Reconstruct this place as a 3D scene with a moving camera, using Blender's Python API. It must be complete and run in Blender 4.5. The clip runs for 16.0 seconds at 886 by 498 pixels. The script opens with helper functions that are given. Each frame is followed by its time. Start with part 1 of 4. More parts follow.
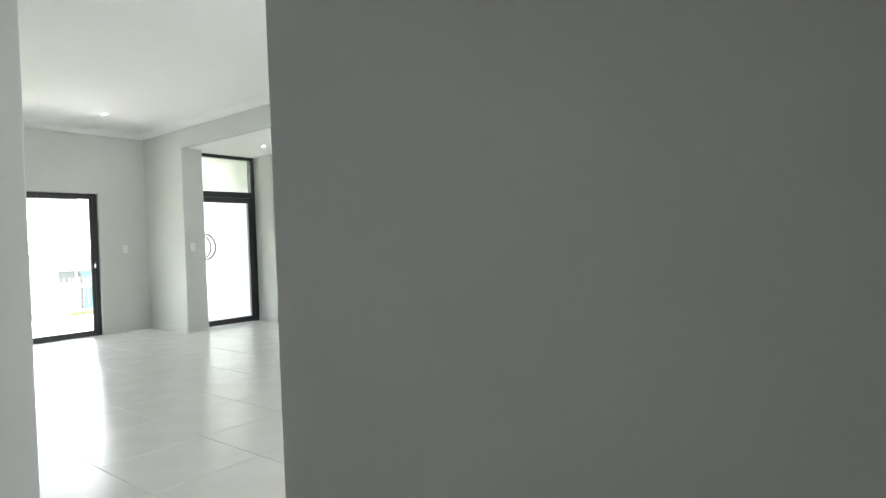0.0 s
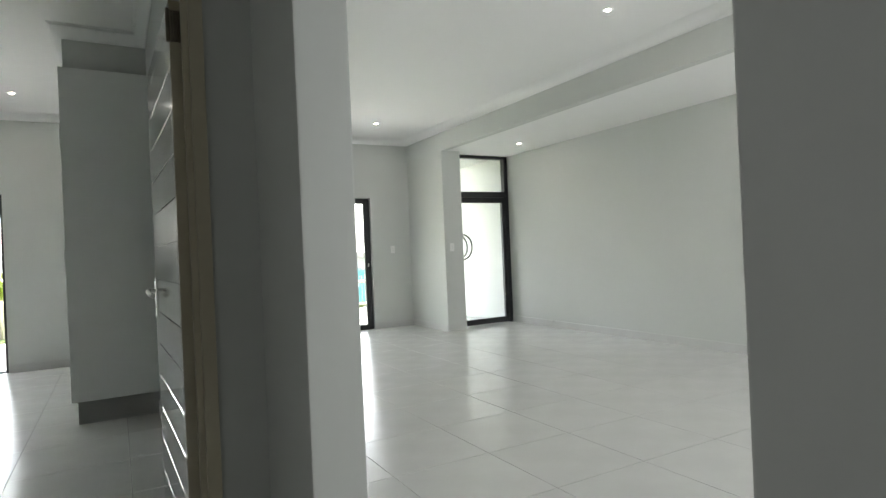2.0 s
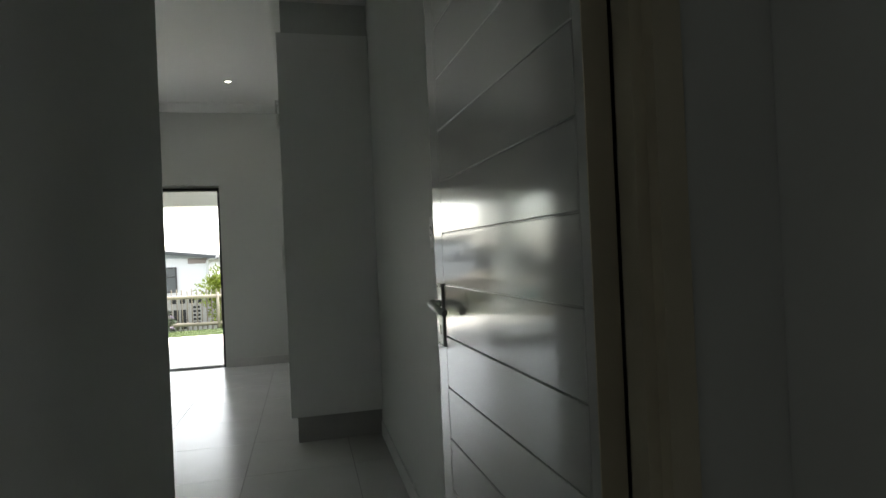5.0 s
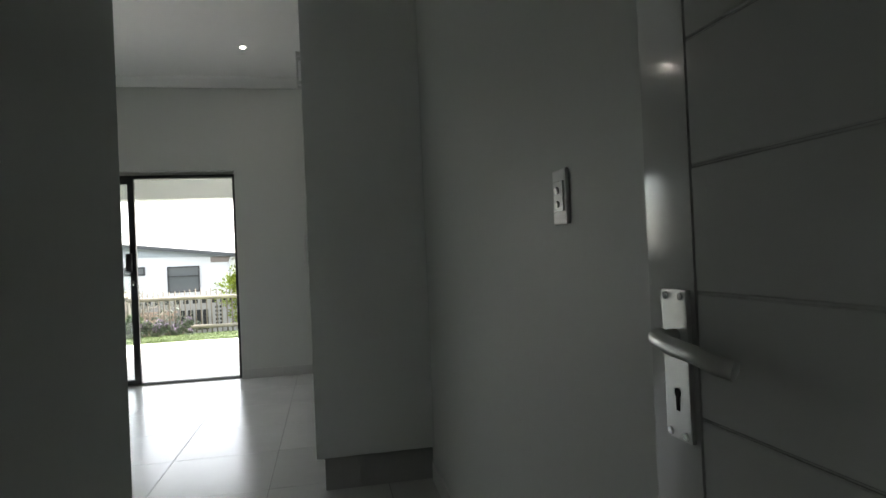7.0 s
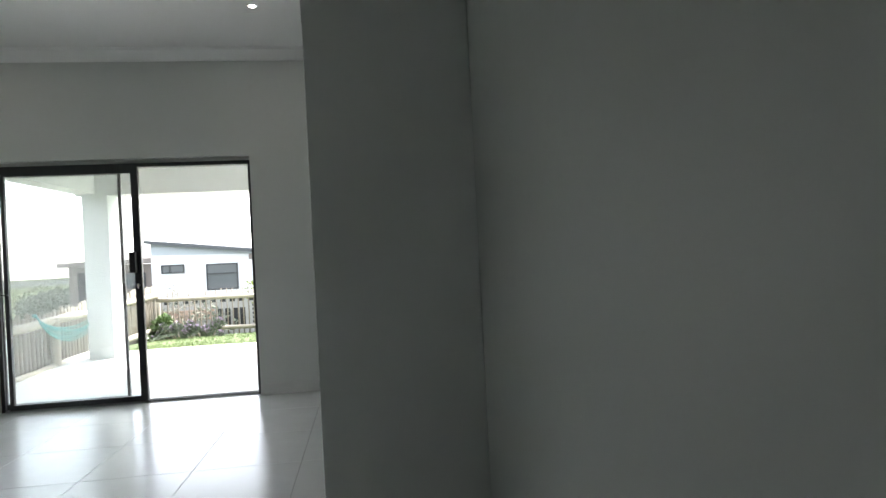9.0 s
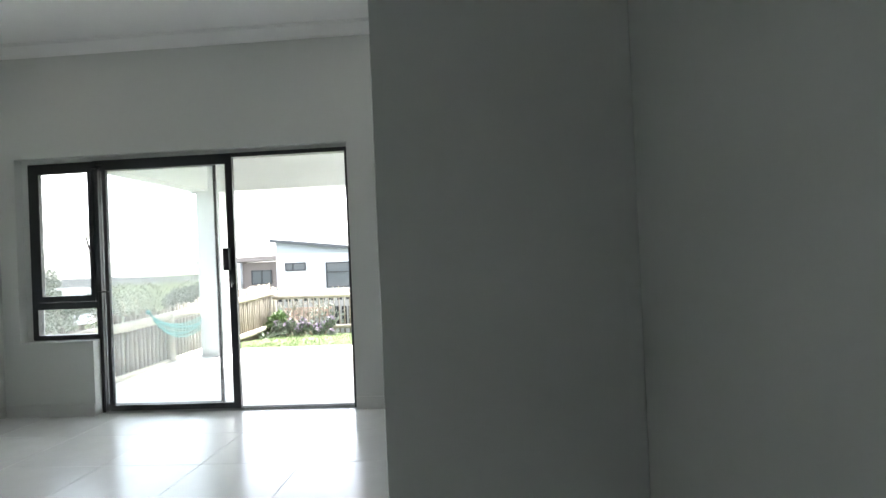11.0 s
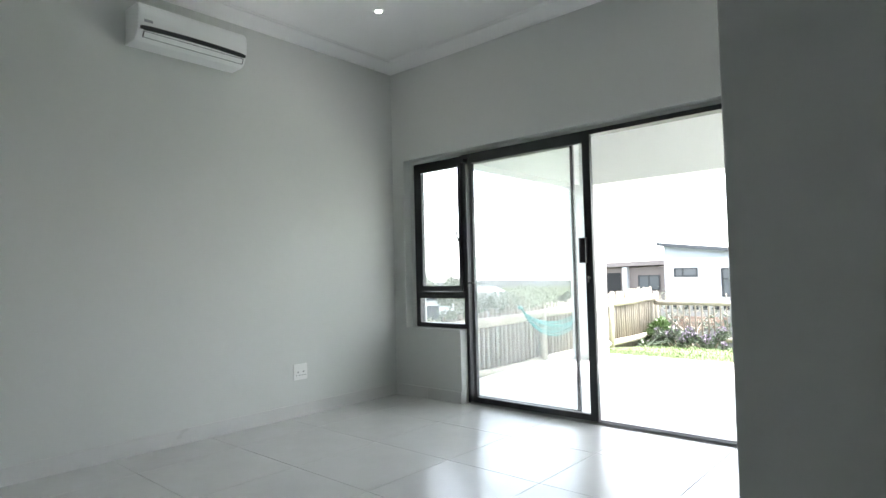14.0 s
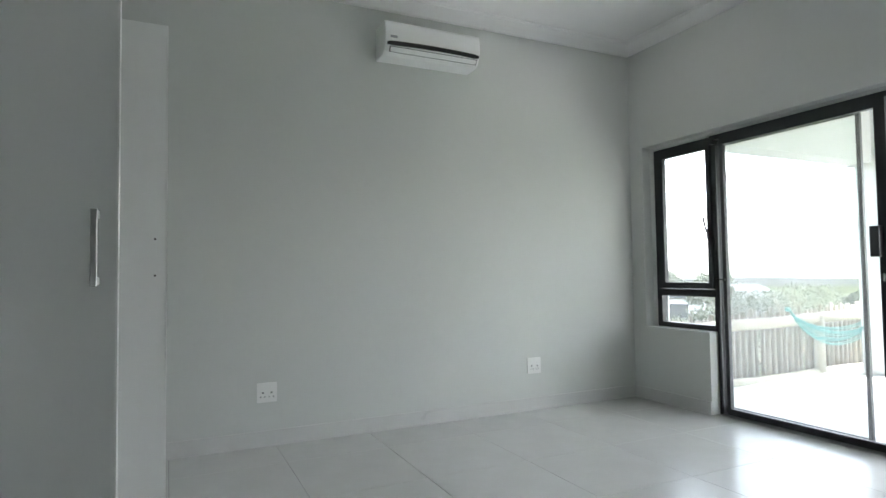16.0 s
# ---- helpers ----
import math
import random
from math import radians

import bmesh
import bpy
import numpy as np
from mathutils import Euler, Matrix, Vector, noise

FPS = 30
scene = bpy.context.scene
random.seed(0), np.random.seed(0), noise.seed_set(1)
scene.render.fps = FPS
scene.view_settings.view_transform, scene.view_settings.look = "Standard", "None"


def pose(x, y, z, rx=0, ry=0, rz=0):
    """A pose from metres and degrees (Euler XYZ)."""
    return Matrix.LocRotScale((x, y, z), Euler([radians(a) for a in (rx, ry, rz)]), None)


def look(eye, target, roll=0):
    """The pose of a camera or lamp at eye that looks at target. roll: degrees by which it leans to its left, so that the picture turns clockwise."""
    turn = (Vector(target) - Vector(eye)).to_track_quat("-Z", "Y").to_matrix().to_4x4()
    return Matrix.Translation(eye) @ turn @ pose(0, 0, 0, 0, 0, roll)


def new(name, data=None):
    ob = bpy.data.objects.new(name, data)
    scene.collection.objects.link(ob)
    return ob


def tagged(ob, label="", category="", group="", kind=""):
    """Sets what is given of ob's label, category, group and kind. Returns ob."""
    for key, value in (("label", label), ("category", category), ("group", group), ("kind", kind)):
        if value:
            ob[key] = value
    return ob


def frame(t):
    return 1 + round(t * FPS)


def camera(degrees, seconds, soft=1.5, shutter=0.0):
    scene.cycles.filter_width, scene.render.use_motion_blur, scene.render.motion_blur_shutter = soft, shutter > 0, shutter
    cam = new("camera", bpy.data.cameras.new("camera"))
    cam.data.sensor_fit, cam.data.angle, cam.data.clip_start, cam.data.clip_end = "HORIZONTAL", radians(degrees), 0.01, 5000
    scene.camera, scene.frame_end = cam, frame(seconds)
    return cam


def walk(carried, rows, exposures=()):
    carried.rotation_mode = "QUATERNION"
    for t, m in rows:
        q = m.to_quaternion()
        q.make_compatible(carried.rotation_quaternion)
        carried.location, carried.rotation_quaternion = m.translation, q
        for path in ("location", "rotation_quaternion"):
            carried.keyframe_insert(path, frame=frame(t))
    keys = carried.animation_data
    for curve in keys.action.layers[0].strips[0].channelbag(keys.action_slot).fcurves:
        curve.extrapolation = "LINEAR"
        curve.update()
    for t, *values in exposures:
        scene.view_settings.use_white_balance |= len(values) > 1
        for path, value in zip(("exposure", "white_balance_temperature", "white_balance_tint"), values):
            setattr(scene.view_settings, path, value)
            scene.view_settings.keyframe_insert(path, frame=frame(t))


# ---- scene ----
cam = camera(74.7, 16.0, soft=1.5)
PATH = [
    (0, (1.076, -9.066, 1.201), (2.65, -7.832, 1.175), -2.1),
    (0.5, (1.099, -8.902, 1.206), (2.53, -7.505, 1.191), -2.1),
    (1, (1.133, -8.756, 1.212), (2.424, -7.229, 1.206), -2.1),
    (1.5, (1.124, -8.602, 1.217), (2.269, -6.961, 1.213), -2.3),
    (2, (1.142, -8.418, 1.22), (2.123, -6.675, 1.223), -2.5),
    (2.5, (1.125, -8.253, 1.225), (1.936, -6.425, 1.23), -2.4),
    (3, (1.055, -8.059, 1.228), (1.749, -6.183, 1.236), -2.4),
    (3.5, (0.987, -7.877, 1.221), (1.621, -5.98, 1.235), -2.4),
    (4, (0.984, -7.64, 1.216), (1.568, -5.727, 1.229), -2.3),
    (4.5, (0.958, -7.423, 1.222), (1.485, -5.494, 1.23), -2.5),
    (5, (0.929, -7.159, 1.237), (1.395, -5.215, 1.246), -2.5),
    (7.5, (0.902, -5.978, 1.2), (1.278, -4.014, 1.208), -2.6),
    (8, (0.959, -5.742, 1.207), (1.308, -3.772, 1.211), -2.8),
    (10.5, (1.027, -4.737, 1.216), (1.018, -2.737, 1.217), -2.6),
    (11, (1.054, -4.546, 1.194), (0.915, -2.551, 1.212), -2.5),
    (11.5, (1.073, -4.372, 1.161), (0.77, -2.395, 1.196), -2.3),
    (12, (1.061, -4.215, 1.111), (0.537, -2.286, 1.175), -2.1),
    (12.5, (1.042, -4.102, 1.094), (0.285, -2.252, 1.168), -2.0),
    (13, (0.999, -3.95, 1.079), (0.049, -2.192, 1.162), -1.6),
    (13.5, (0.98, -3.836, 1.071), (-0.154, -2.191, 1.156), -1.7),
    (14, (0.959, -3.754, 1.083), (-0.359, -2.252, 1.17), -1.4),
    (14.5, (0.932, -3.727, 1.103), (-0.55, -2.387, 1.185), -1.2),
    (15, (0.938, -3.680, 1.102), (-0.672, -2.504, 1.184), -1.0),
    (15.5, (0.946, -3.639, 1.109), (-0.784, -2.639, 1.182), -0.8),
    (16, (0.924, -3.662, 1.078), (-0.881, -2.805, 1.163), -0.8),
]
EXPOSURES = [(0.0, 4.65, 6700, 9), (1.5, 4.3, 6780, 9), (2.5, 4.05, 6780, 9), (3.5, 3.35, 6850, 8), (4.5, 2.82, 6950, 8), (5.0, 2.85, 6900, 8),
             (7.3, 3.0, 6750, 10), (8.2, 3.15, 6600, 10), (10.5, 3.5, 6480, 10), (11.6, 3.7, 6420, 10), (12.6, 3.55, 6400, 10), (14.5, 3.75, 6350, 11), (16.0, 3.75, 6350, 11)]
walk(cam, [(t, look(eye, target, roll)) for t, eye, target, roll in PATH], EXPOSURES)

# ---- sky and sun: bright overcast ----
world = bpy.data.worlds.new("overcast_sky")
scene.world = world
world.use_nodes = True
wn = world.node_tree
sky = wn.nodes.new("ShaderNodeTexSky")
sky.sky_type, sky.sun_disc = "NISHITA", False
SUN_ELEV, SUN_ROT = radians(58), radians(35)
sky.sun_elevation, sky.sun_rotation = SUN_ELEV, SUN_ROT
sky.dust_density, sky.air_density = 1.5, 1.0
hsv = wn.nodes.new("ShaderNodeHueSaturation")
hsv.inputs["Saturation"].default_value = 0.35
back = wn.nodes["Background"]
back.inputs["Strength"].default_value = 0.135
wn.links.new(sky.outputs[0], hsv.inputs["Color"])
wn.links.new(hsv.outputs[0], back.inputs["Color"])
sun_data = bpy.data.lights.new("sun", "SUN")
sun_data.energy, sun_data.angle, sun_data.color = 2.2, radians(25), (1.0, 0.97, 0.93)
sun = new("sun", sun_data)
sd = Vector((math.sin(SUN_ROT) * math.cos(SUN_ELEV), math.cos(SUN_ROT) * math.cos(SUN_ELEV), math.sin(SUN_ELEV)))
sun.matrix_world = look((sd.x * 30, sd.y * 30, sd.z * 30), (0, 0, 0))


LAMP_W = 0.07     # each recessed downlight


def fill_light(name, at, target, w, h, watts, colour=(0.93, 0.97, 1.0)):
    """Added fill lamp on an unseen stretch of wall; no window is built there."""
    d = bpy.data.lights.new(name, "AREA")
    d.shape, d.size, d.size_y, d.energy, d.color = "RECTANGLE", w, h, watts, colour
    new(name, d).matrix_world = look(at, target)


# Lamps added out of view to brighten the living room and passage.
fill_light("fill_living", (5.0, -9.79, 1.25), (5.2, -5.0, 1.1), 2.8, 1.9, 4.2)
fill_light("fill_side", (6.77, -8.2, 1.25), (2.5, -6.5, 1.0), 2.2, 1.9, 3.6)
fill_light("fill_passage", (0.01, -8.05, 1.15), (1.9, -9.1, 0.9), 0.5, 1.4, 0.30, (0.95, 0.96, 1.0))

# ---- materials ----
def material(name, base, rough=0.5, metal=0.0, var=0.06, scale=3.0, bump=0.0, bump_scale=60.0, island=0.0, coat=0.0, grain=None, spec=0.5):
    """A surface with variation at two scales and fine relief."""
    m = bpy.data.materials.new(name)
    m.use_nodes = True
    nt = m.node_tree
    bsdf = nt.nodes["Principled BSDF"]
    tc = nt.nodes.new("ShaderNodeTexCoord")
    big = nt.nodes.new("ShaderNodeTexNoise")
    big.inputs["Scale"].default_value, big.inputs["Detail"].default_value = scale, 5.0
    nt.links.new(tc.outputs["Object"], big.inputs["Vector"])
    fine = nt.nodes.new("ShaderNodeTexNoise")
    fine.inputs["Scale"].default_value, fine.inputs["Detail"].default_value = bump_scale, 3.0
    if grain:
        mp = nt.nodes.new("ShaderNodeMapping")
        mp.inputs["Scale"].default_value = grain
        nt.links.new(tc.outputs["Object"], mp.inputs["Vector"])
        nt.links.new(mp.outputs[0], fine.inputs["Vector"])
    else:
        nt.links.new(tc.outputs["Object"], fine.inputs["Vector"])
    add = nt.nodes.new("ShaderNodeMath")
    add.operation = "MULTIPLY_ADD"
    nt.links.new(fine.outputs["Fac"], add.inputs[0])
    add.inputs[1].default_value = 0.35
    nt.links.new(big.outputs["Fac"], add.inputs[2])
    ramp = nt.nodes.new("ShaderNodeMapRange")
    ramp.inputs["From Min"].default_value, ramp.inputs["From Max"].default_value = 0.35, 1.0
    ramp.inputs["To Min"].default_value, ramp.inputs["To Max"].default_value = 1 - var, 1 + var
    nt.links.new(add.outputs[0], ramp.inputs["Value"])
    value = ramp.outputs[0]
    if island:
        info = nt.nodes.new("ShaderNodeObjectInfo")
        geo = nt.nodes.new("ShaderNodeNewGeometry")
        s = nt.nodes.new("ShaderNodeMath")
        s.operation = "ADD"
        nt.links.new(info.outputs["Random"], s.inputs[0])
        nt.links.new(geo.outputs["Random Per Island"], s.inputs[1])
        r2 = nt.nodes.new("ShaderNodeMapRange")
        r2.inputs["From Max"].default_value = 2.0
        r2.inputs["To Min"].default_value, r2.inputs["To Max"].default_value = 1 - island, 1 + island
        nt.links.new(s.outputs[0], r2.inputs["Value"])
        mul = nt.nodes.new("ShaderNodeMath")
        mul.operation = "MULTIPLY"
        nt.links.new(value, mul.inputs[0])
        nt.links.new(r2.outputs[0], mul.inputs[1])
        value = mul.outputs[0]
    mix = nt.nodes.new("ShaderNodeVectorMath")
    mix.operation = "SCALE"
    mix.inputs[0].default_value = base
    nt.links.new(value, mix.inputs["Scale"])
    nt.links.new(mix.outputs[0], bsdf.inputs["Base Color"])
    rr = nt.nodes.new("ShaderNodeMapRange")
    rr.inputs["To Min"].default_value, rr.inputs["To Max"].default_value = max(rough - 0.06, 0.02), min(rough + 0.06, 1)
    nt.links.new(big.outputs["Fac"], rr.inputs["Value"])
    nt.links.new(rr.outputs[0], bsdf.inputs["Roughness"])
    bsdf.inputs["Metallic"].default_value = metal
    bsdf.inputs["Coat Weight"].default_value = coat
    bsdf.inputs["Coat Roughness"].default_value = 0.08
    bsdf.inputs["Specular IOR Level"].default_value = spec
    if bump:
        b = nt.nodes.new("ShaderNodeBump")
        b.inputs["Strength"].default_value, b.inputs["Distance"].default_value = 0.6, bump
        nt.links.new(add.outputs[0], b.inputs["Height"])
        nt.links.new(b.outputs[0], bsdf.inputs["Normal"])
        if coat:
            nt.links.new(b.outputs[0], bsdf.inputs["Coat Normal"])
    return m


def glass(name, tint=(0.955, 0.97, 0.965), haze=0.035):
    m = bpy.data.materials.new(name)
    m.use_nodes = True
    nt = m.node_tree
    nt.nodes.remove(nt.nodes["Principled BSDF"])
    t = nt.nodes.new("ShaderNodeBsdfTransparent")
    t.inputs[0].default_value = (*tint, 1)
    g = nt.nodes.new("ShaderNodeBsdfGlossy")
    g.inputs["Roughness"].default_value = 0.02
    lw = nt.nodes.new("ShaderNodeLayerWeight")
    lw.inputs["Blend"].default_value = 0.5
    p = nt.nodes.new("ShaderNodeMath")
    p.operation = "POWER"
    nt.links.new(lw.outputs["Facing"], p.inputs[0])
    p.inputs[1].default_value = 5.0
    f = nt.nodes.new("ShaderNodeMath")
    f.operation = "MULTIPLY_ADD"
    nt.links.new(p.outputs[0], f.inputs[0])
    f.inputs[1].default_value, f.inputs[2].default_value = 0.9, 0.045
    mix = nt.nodes.new("ShaderNodeMixShader")
    nt.links.new(f.outputs[0], mix.inputs[0])
    dust = nt.nodes.new("ShaderNodeBsdfTranslucent")
    dust.inputs[0].default_value = (0.9, 0.92, 0.92, 1)
    film = nt.nodes.new("ShaderNodeMixShader")
    film.inputs[0].default_value = haze
    nt.links.new(t.outputs[0], film.inputs[1])
    nt.links.new(dust.outputs[0], film.inputs[2])
    nt.links.new(film.outputs[0], mix.inputs[1])
    nt.links.new(g.outputs[0], mix.inputs[2])
    nt.links.new(mix.outputs[0], nt.nodes["Material Output"].inputs["Surface"])
    return m


def lamp_glow(name, colour, strength):
    m = bpy.data.materials.new(name)
    m.use_nodes = True
    b = m.node_tree.nodes["Principled BSDF"]
    b.inputs["Base Color"].default_value = (0.9, 0.9, 0.88, 1)
    b.inputs["Emission Color"].default_value = (*colour, 1)
    b.inputs["Emission Strength"].default_value = strength
    return m


PAINT = material("grey_wall_paint", (0.62, 0.635, 0.615), 0.55, var=0.025, scale=1.3, bump=0.0012, bump_scale=25)
CEIL = material("white_ceiling_paint", (0.90, 0.90, 0.895), 0.8, var=0.02, scale=0.8, bump=0.0006, bump_scale=40)
CORNICE = material("white_cornice_plaster", (0.90, 0.90, 0.895), 0.8, var=0.02, bump=0.0002)
TILE = material("pale_grey_porcelain", (0.64, 0.64, 0.63), 0.24, var=0.05, scale=4.0, bump=0.00012, bump_scale=140, island=0.03)
GROUT = material("grey_grout", (0.30, 0.30, 0.29), 0.9, var=0.15, bump=0.0006)
SKIRT = material("grey_tile_skirting", (0.615, 0.615, 0.605), 0.3, var=0.05, scale=5, island=0.03)
PLINTH = material("grey_plinth_tile", (0.42, 0.42, 0.41), 0.35, var=0.06, scale=5)
BOARD = material("white_melamine", (0.84, 0.85, 0.84), 0.38, var=0.015, scale=2, bump=0.00015, bump_scale=220)
EDGE = material("white_pvc_edging", (0.85, 0.85, 0.84), 0.3, var=0.01)
GLOSS = material("glossy_grey_white_door_paint", (0.60, 0.61, 0.60), 0.12, var=0.03, scale=2.5, bump=0.0004, bump_scale=14, coat=0.6)
CREAM = material("cream_painted_steel", (0.55, 0.50, 0.38), 0.35, var=0.05, scale=6, bump=0.0004, bump_scale=30)
ALU = material("charcoal_powder_coated_aluminium", (0.018, 0.02, 0.024), 0.38, var=0.08, scale=8)
SATIN = material("satin_steel", (0.70, 0.70, 0.69), 0.38, metal=1.0, var=0.06, scale=20)
CHROME = material("polished_chrome", (0.75, 0.75, 0.75), 0.1, metal=1.0, var=0.03)
DARKSTEEL = material("brushed_dark_steel", (0.10, 0.10, 0.10), 0.35, metal=0.6, var=0.06)
HINGE = material("dull_brass_brown_hinge", (0.20, 0.17, 0.13), 0.5, metal=0.6, var=0.15, scale=20)
PLASTIC = material("white_switch_plastic", (0.82, 0.82, 0.81), 0.3, var=0.01)
BLACK = material("black_plastic", (0.02, 0.02, 0.022), 0.35, var=0.05)
DARKHOLE = material("dark_socket_hole", (0.015, 0.015, 0.015), 0.8, var=0.05)
ACWHITE = material("air_conditioner_white_plastic", (0.87, 0.88, 0.88), 0.3, var=0.01)
GREYMARK = material("grey_printed_mark", (0.35, 0.36, 0.38), 0.5, var=0.03)
PATIO = material("pale_patio_tile", (0.68, 0.67, 0.64), 0.6, var=0.06, scale=3, bump=0.0003, island=0.03)
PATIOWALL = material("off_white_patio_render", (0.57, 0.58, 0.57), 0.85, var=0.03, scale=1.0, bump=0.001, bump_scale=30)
TRACK = material("worn_aluminium_track", (0.32, 0.32, 0.32), 0.4, metal=0.5, var=0.1)
WHITEOUT = material("white_exterior_render", (0.60, 0.61, 0.62), 0.8, var=0.03, scale=1.0, bump=0.002, bump_scale=30)
POLE = material("treated_pine_pole", (0.20, 0.172, 0.132), 0.75, var=0.22, scale=3, bump=0.002, bump_scale=6, grain=(8, 8, 0.6), island=0.25)
RAIL = material("weathered_fence_rail", (0.33, 0.295, 0.235), 0.7, var=0.2, scale=3, bump=0.002, bump_scale=20, island=0.12)
GRASS = material("lawn_grass", (0.15, 0.195, 0.085), 0.9, var=0.2, scale=1.2, bump=0.02, bump_scale=40, island=0.3)
SOIL = material("dry_grass_and_soil", (0.045, 0.052, 0.030), 0.95, var=0.35, scale=0.5, bump=0.02, bump_scale=3, spec=0.0)
HILL = material("hazy_hillside_scrub", (0.046, 0.049, 0.049), 1.0, var=0.35, scale=0.05, bump=0.4, bump_scale=0.4, spec=0.0)
LEAF_Y = material("bright_yellow_green_leaves", (0.20, 0.26, 0.02), 0.55, var=0.25, scale=4, island=0.45)
LEAF_G = material("green_leaves", (0.07, 0.12, 0.03), 0.55, var=0.25, scale=4, island=0.4)
LEAF_P = material("pale_dusty_green_leaves", (0.115, 0.13, 0.095), 0.7, var=0.25, scale=4, island=0.3)
LEAF_D = material("dusky_green_leaves", (0.11, 0.14, 0.09), 0.55, var=0.25, scale=4, island=0.4)
PURPLE = material("purple_flowers", (0.26, 0.20, 0.28), 0.6, var=0.2, scale=6, island=0.4)
BARK = material("pale_bark", (0.25, 0.21, 0.16), 0.85, var=0.25, scale=6, bump=0.003)
BROWNWALL = material("brown_grey_render", (0.18, 0.155, 0.14), 0.8, var=0.08, scale=1.5)
# wall colour that stands for the shade below the white house's roof
EAVE_SHADE = material("pale_blue_grey_eave_shade", (0.36, 0.40, 0.43), 0.8, var=0.03, scale=1.0)
ROOF = material("grey_sheet_roof", (0.07, 0.075, 0.08), 0.75, var=0.08, scale=1)
FASCIA = material("brown_grey_fascia", (0.21, 0.18, 0.165), 0.6, var=0.1, scale=2)
BRICKM = material("orange_clay_brick", (0.36, 0.25, 0.19), 0.85, var=0.15, scale=6, bump=0.002, island=0.25)
BLOCK = material("pale_concrete_block", (0.30, 0.29, 0.27), 0.85, var=0.12, scale=6, bump=0.002, island=0.15)
TEAL = material("turquoise_cotton_cord", (0.06, 0.25, 0.24), 0.85, var=0.2, scale=10, island=0.2)
TEALPLAIN = material("turquoise_painted_metal", (0.02, 0.30, 0.33), 0.4, var=0.1, scale=2)
CARPAINT = material("dark_blue_grey_car_paint", (0.05, 0.06, 0.08), 0.2, metal=0.3, var=0.04, coat=0.6)
CARWHITE = material("silver_white_car_paint", (0.6, 0.62, 0.64), 0.25, metal=0.2, var=0.03, coat=0.6)
RUBBER = material("black_tyre_rubber", (0.02, 0.02, 0.02), 0.8, var=0.1)
WINDARK = material("dark_window_glass", (0.10, 0.11, 0.115), 0.06, var=0.1, scale=0.6)
PANE = glass("clear_glass")
GLOW = lamp_glow("lit_downlight", (1.0, 0.95, 0.88), 14.0)


# ---- mesh helpers ----
def box(bm, x0, x1, y0, y1, z0, z1, m=None):
    v = [Vector((x, y, z)) for z in (z0, z1) for y in (y0, y1) for x in (x0, x1)]
    if m is not None:
        v = [m @ p for p in v]
    v = [bm.verts.new(p) for p in v]
    return [bm.faces.new([v[i] for i in f]) for f in ((0, 2, 3, 1), (4, 5, 7, 6), (0, 1, 5, 4), (2, 6, 7, 3), (0, 4, 6, 2), (1, 3, 7, 5))]


def bevelled(bm, w=0.003, seg=2):
    bmesh.ops.bevel(bm, geom=list(bm.edges), offset=w, segments=seg, affect="EDGES", profile=0.7)
    return bm


def one(x0, x1, y0, y1, z0, z1, w=0.0, seg=2):
    bm = bmesh.new()
    box(bm, x0, x1, y0, y1, z0, z1)
    return bevelled(bm, w, seg) if w else bm


def tube(bm, a, b, ra, rb=None, n=10, caps=True):
    """A round bar from a to b."""
    a, b = Vector(a), Vector(b)
    rb = ra if rb is None else rb
    q = (b - a).to_track_quat("Z", "Y")
    rings = []
    for p, r in ((a, ra), (b, rb)):
        rings.append([bm.verts.new(p + q @ Vector((math.cos(k * math.tau / n) * r, math.sin(k * math.tau / n) * r, 0))) for k in range(n)])
    for k in range(n):
        f = bm.faces.new((rings[0][k], rings[0][(k + 1) % n], rings[1][(k + 1) % n], rings[1][k]))
        f.smooth = True
    if caps:
        bm.faces.new(rings[0][::-1])
        bm.faces.new(rings[1])


def sweep(bm, pts, r, n=8, closed=False):
    """A round bar along a line of points."""
    pts = [Vector(p) for p in pts]
    rings = []
    for i, p in enumerate(pts):
        d = (pts[min(i + 1, len(pts) - 1)] - pts[max(i - 1, 0)]).normalized()
        q = d.to_track_quat("Z", "Y")
        rings.append([bm.verts.new(p + q @ Vector((math.cos(k * math.tau / n) * r, math.sin(k * math.tau / n) * r, 0))) for k in range(n)])
    for i in range(len(rings) - 1):
        for k in range(n):
            f = bm.faces.new((rings[i][k], rings[i][(k + 1) % n], rings[i + 1][(k + 1) % n], rings[i + 1][k]))
            f.smooth = True
    bm.faces.new(rings[0][::-1])
    bm.faces.new(rings[-1])


def mesh_of(name, bm, mat):
    me = bpy.data.meshes.new(name)
    bmesh.ops.recalc_face_normals(bm, faces=bm.faces)
    bm.to_mesh(me)
    bm.free()
    me.materials.append(mat)
    return me


def part(name, bm, mat, parent=None, label="", kind=""):
    ob = new(name, mesh_of(name, bm, mat))
    if parent is not None:
        ob.parent = parent
    return tagged(ob, label=label, kind=kind)


def structure(name, bm, mat, label=""):
    return tagged(part(name, bm, mat), label=label, kind="structure")


def thing(name, at, label, category, group="", rz=0.0):
    ob = new(name)
    ob.empty_display_size = 0.1
    ob.matrix_world = pose(*at, 0, 0, rz)
    return tagged(ob, label=label, category=category, group=group)


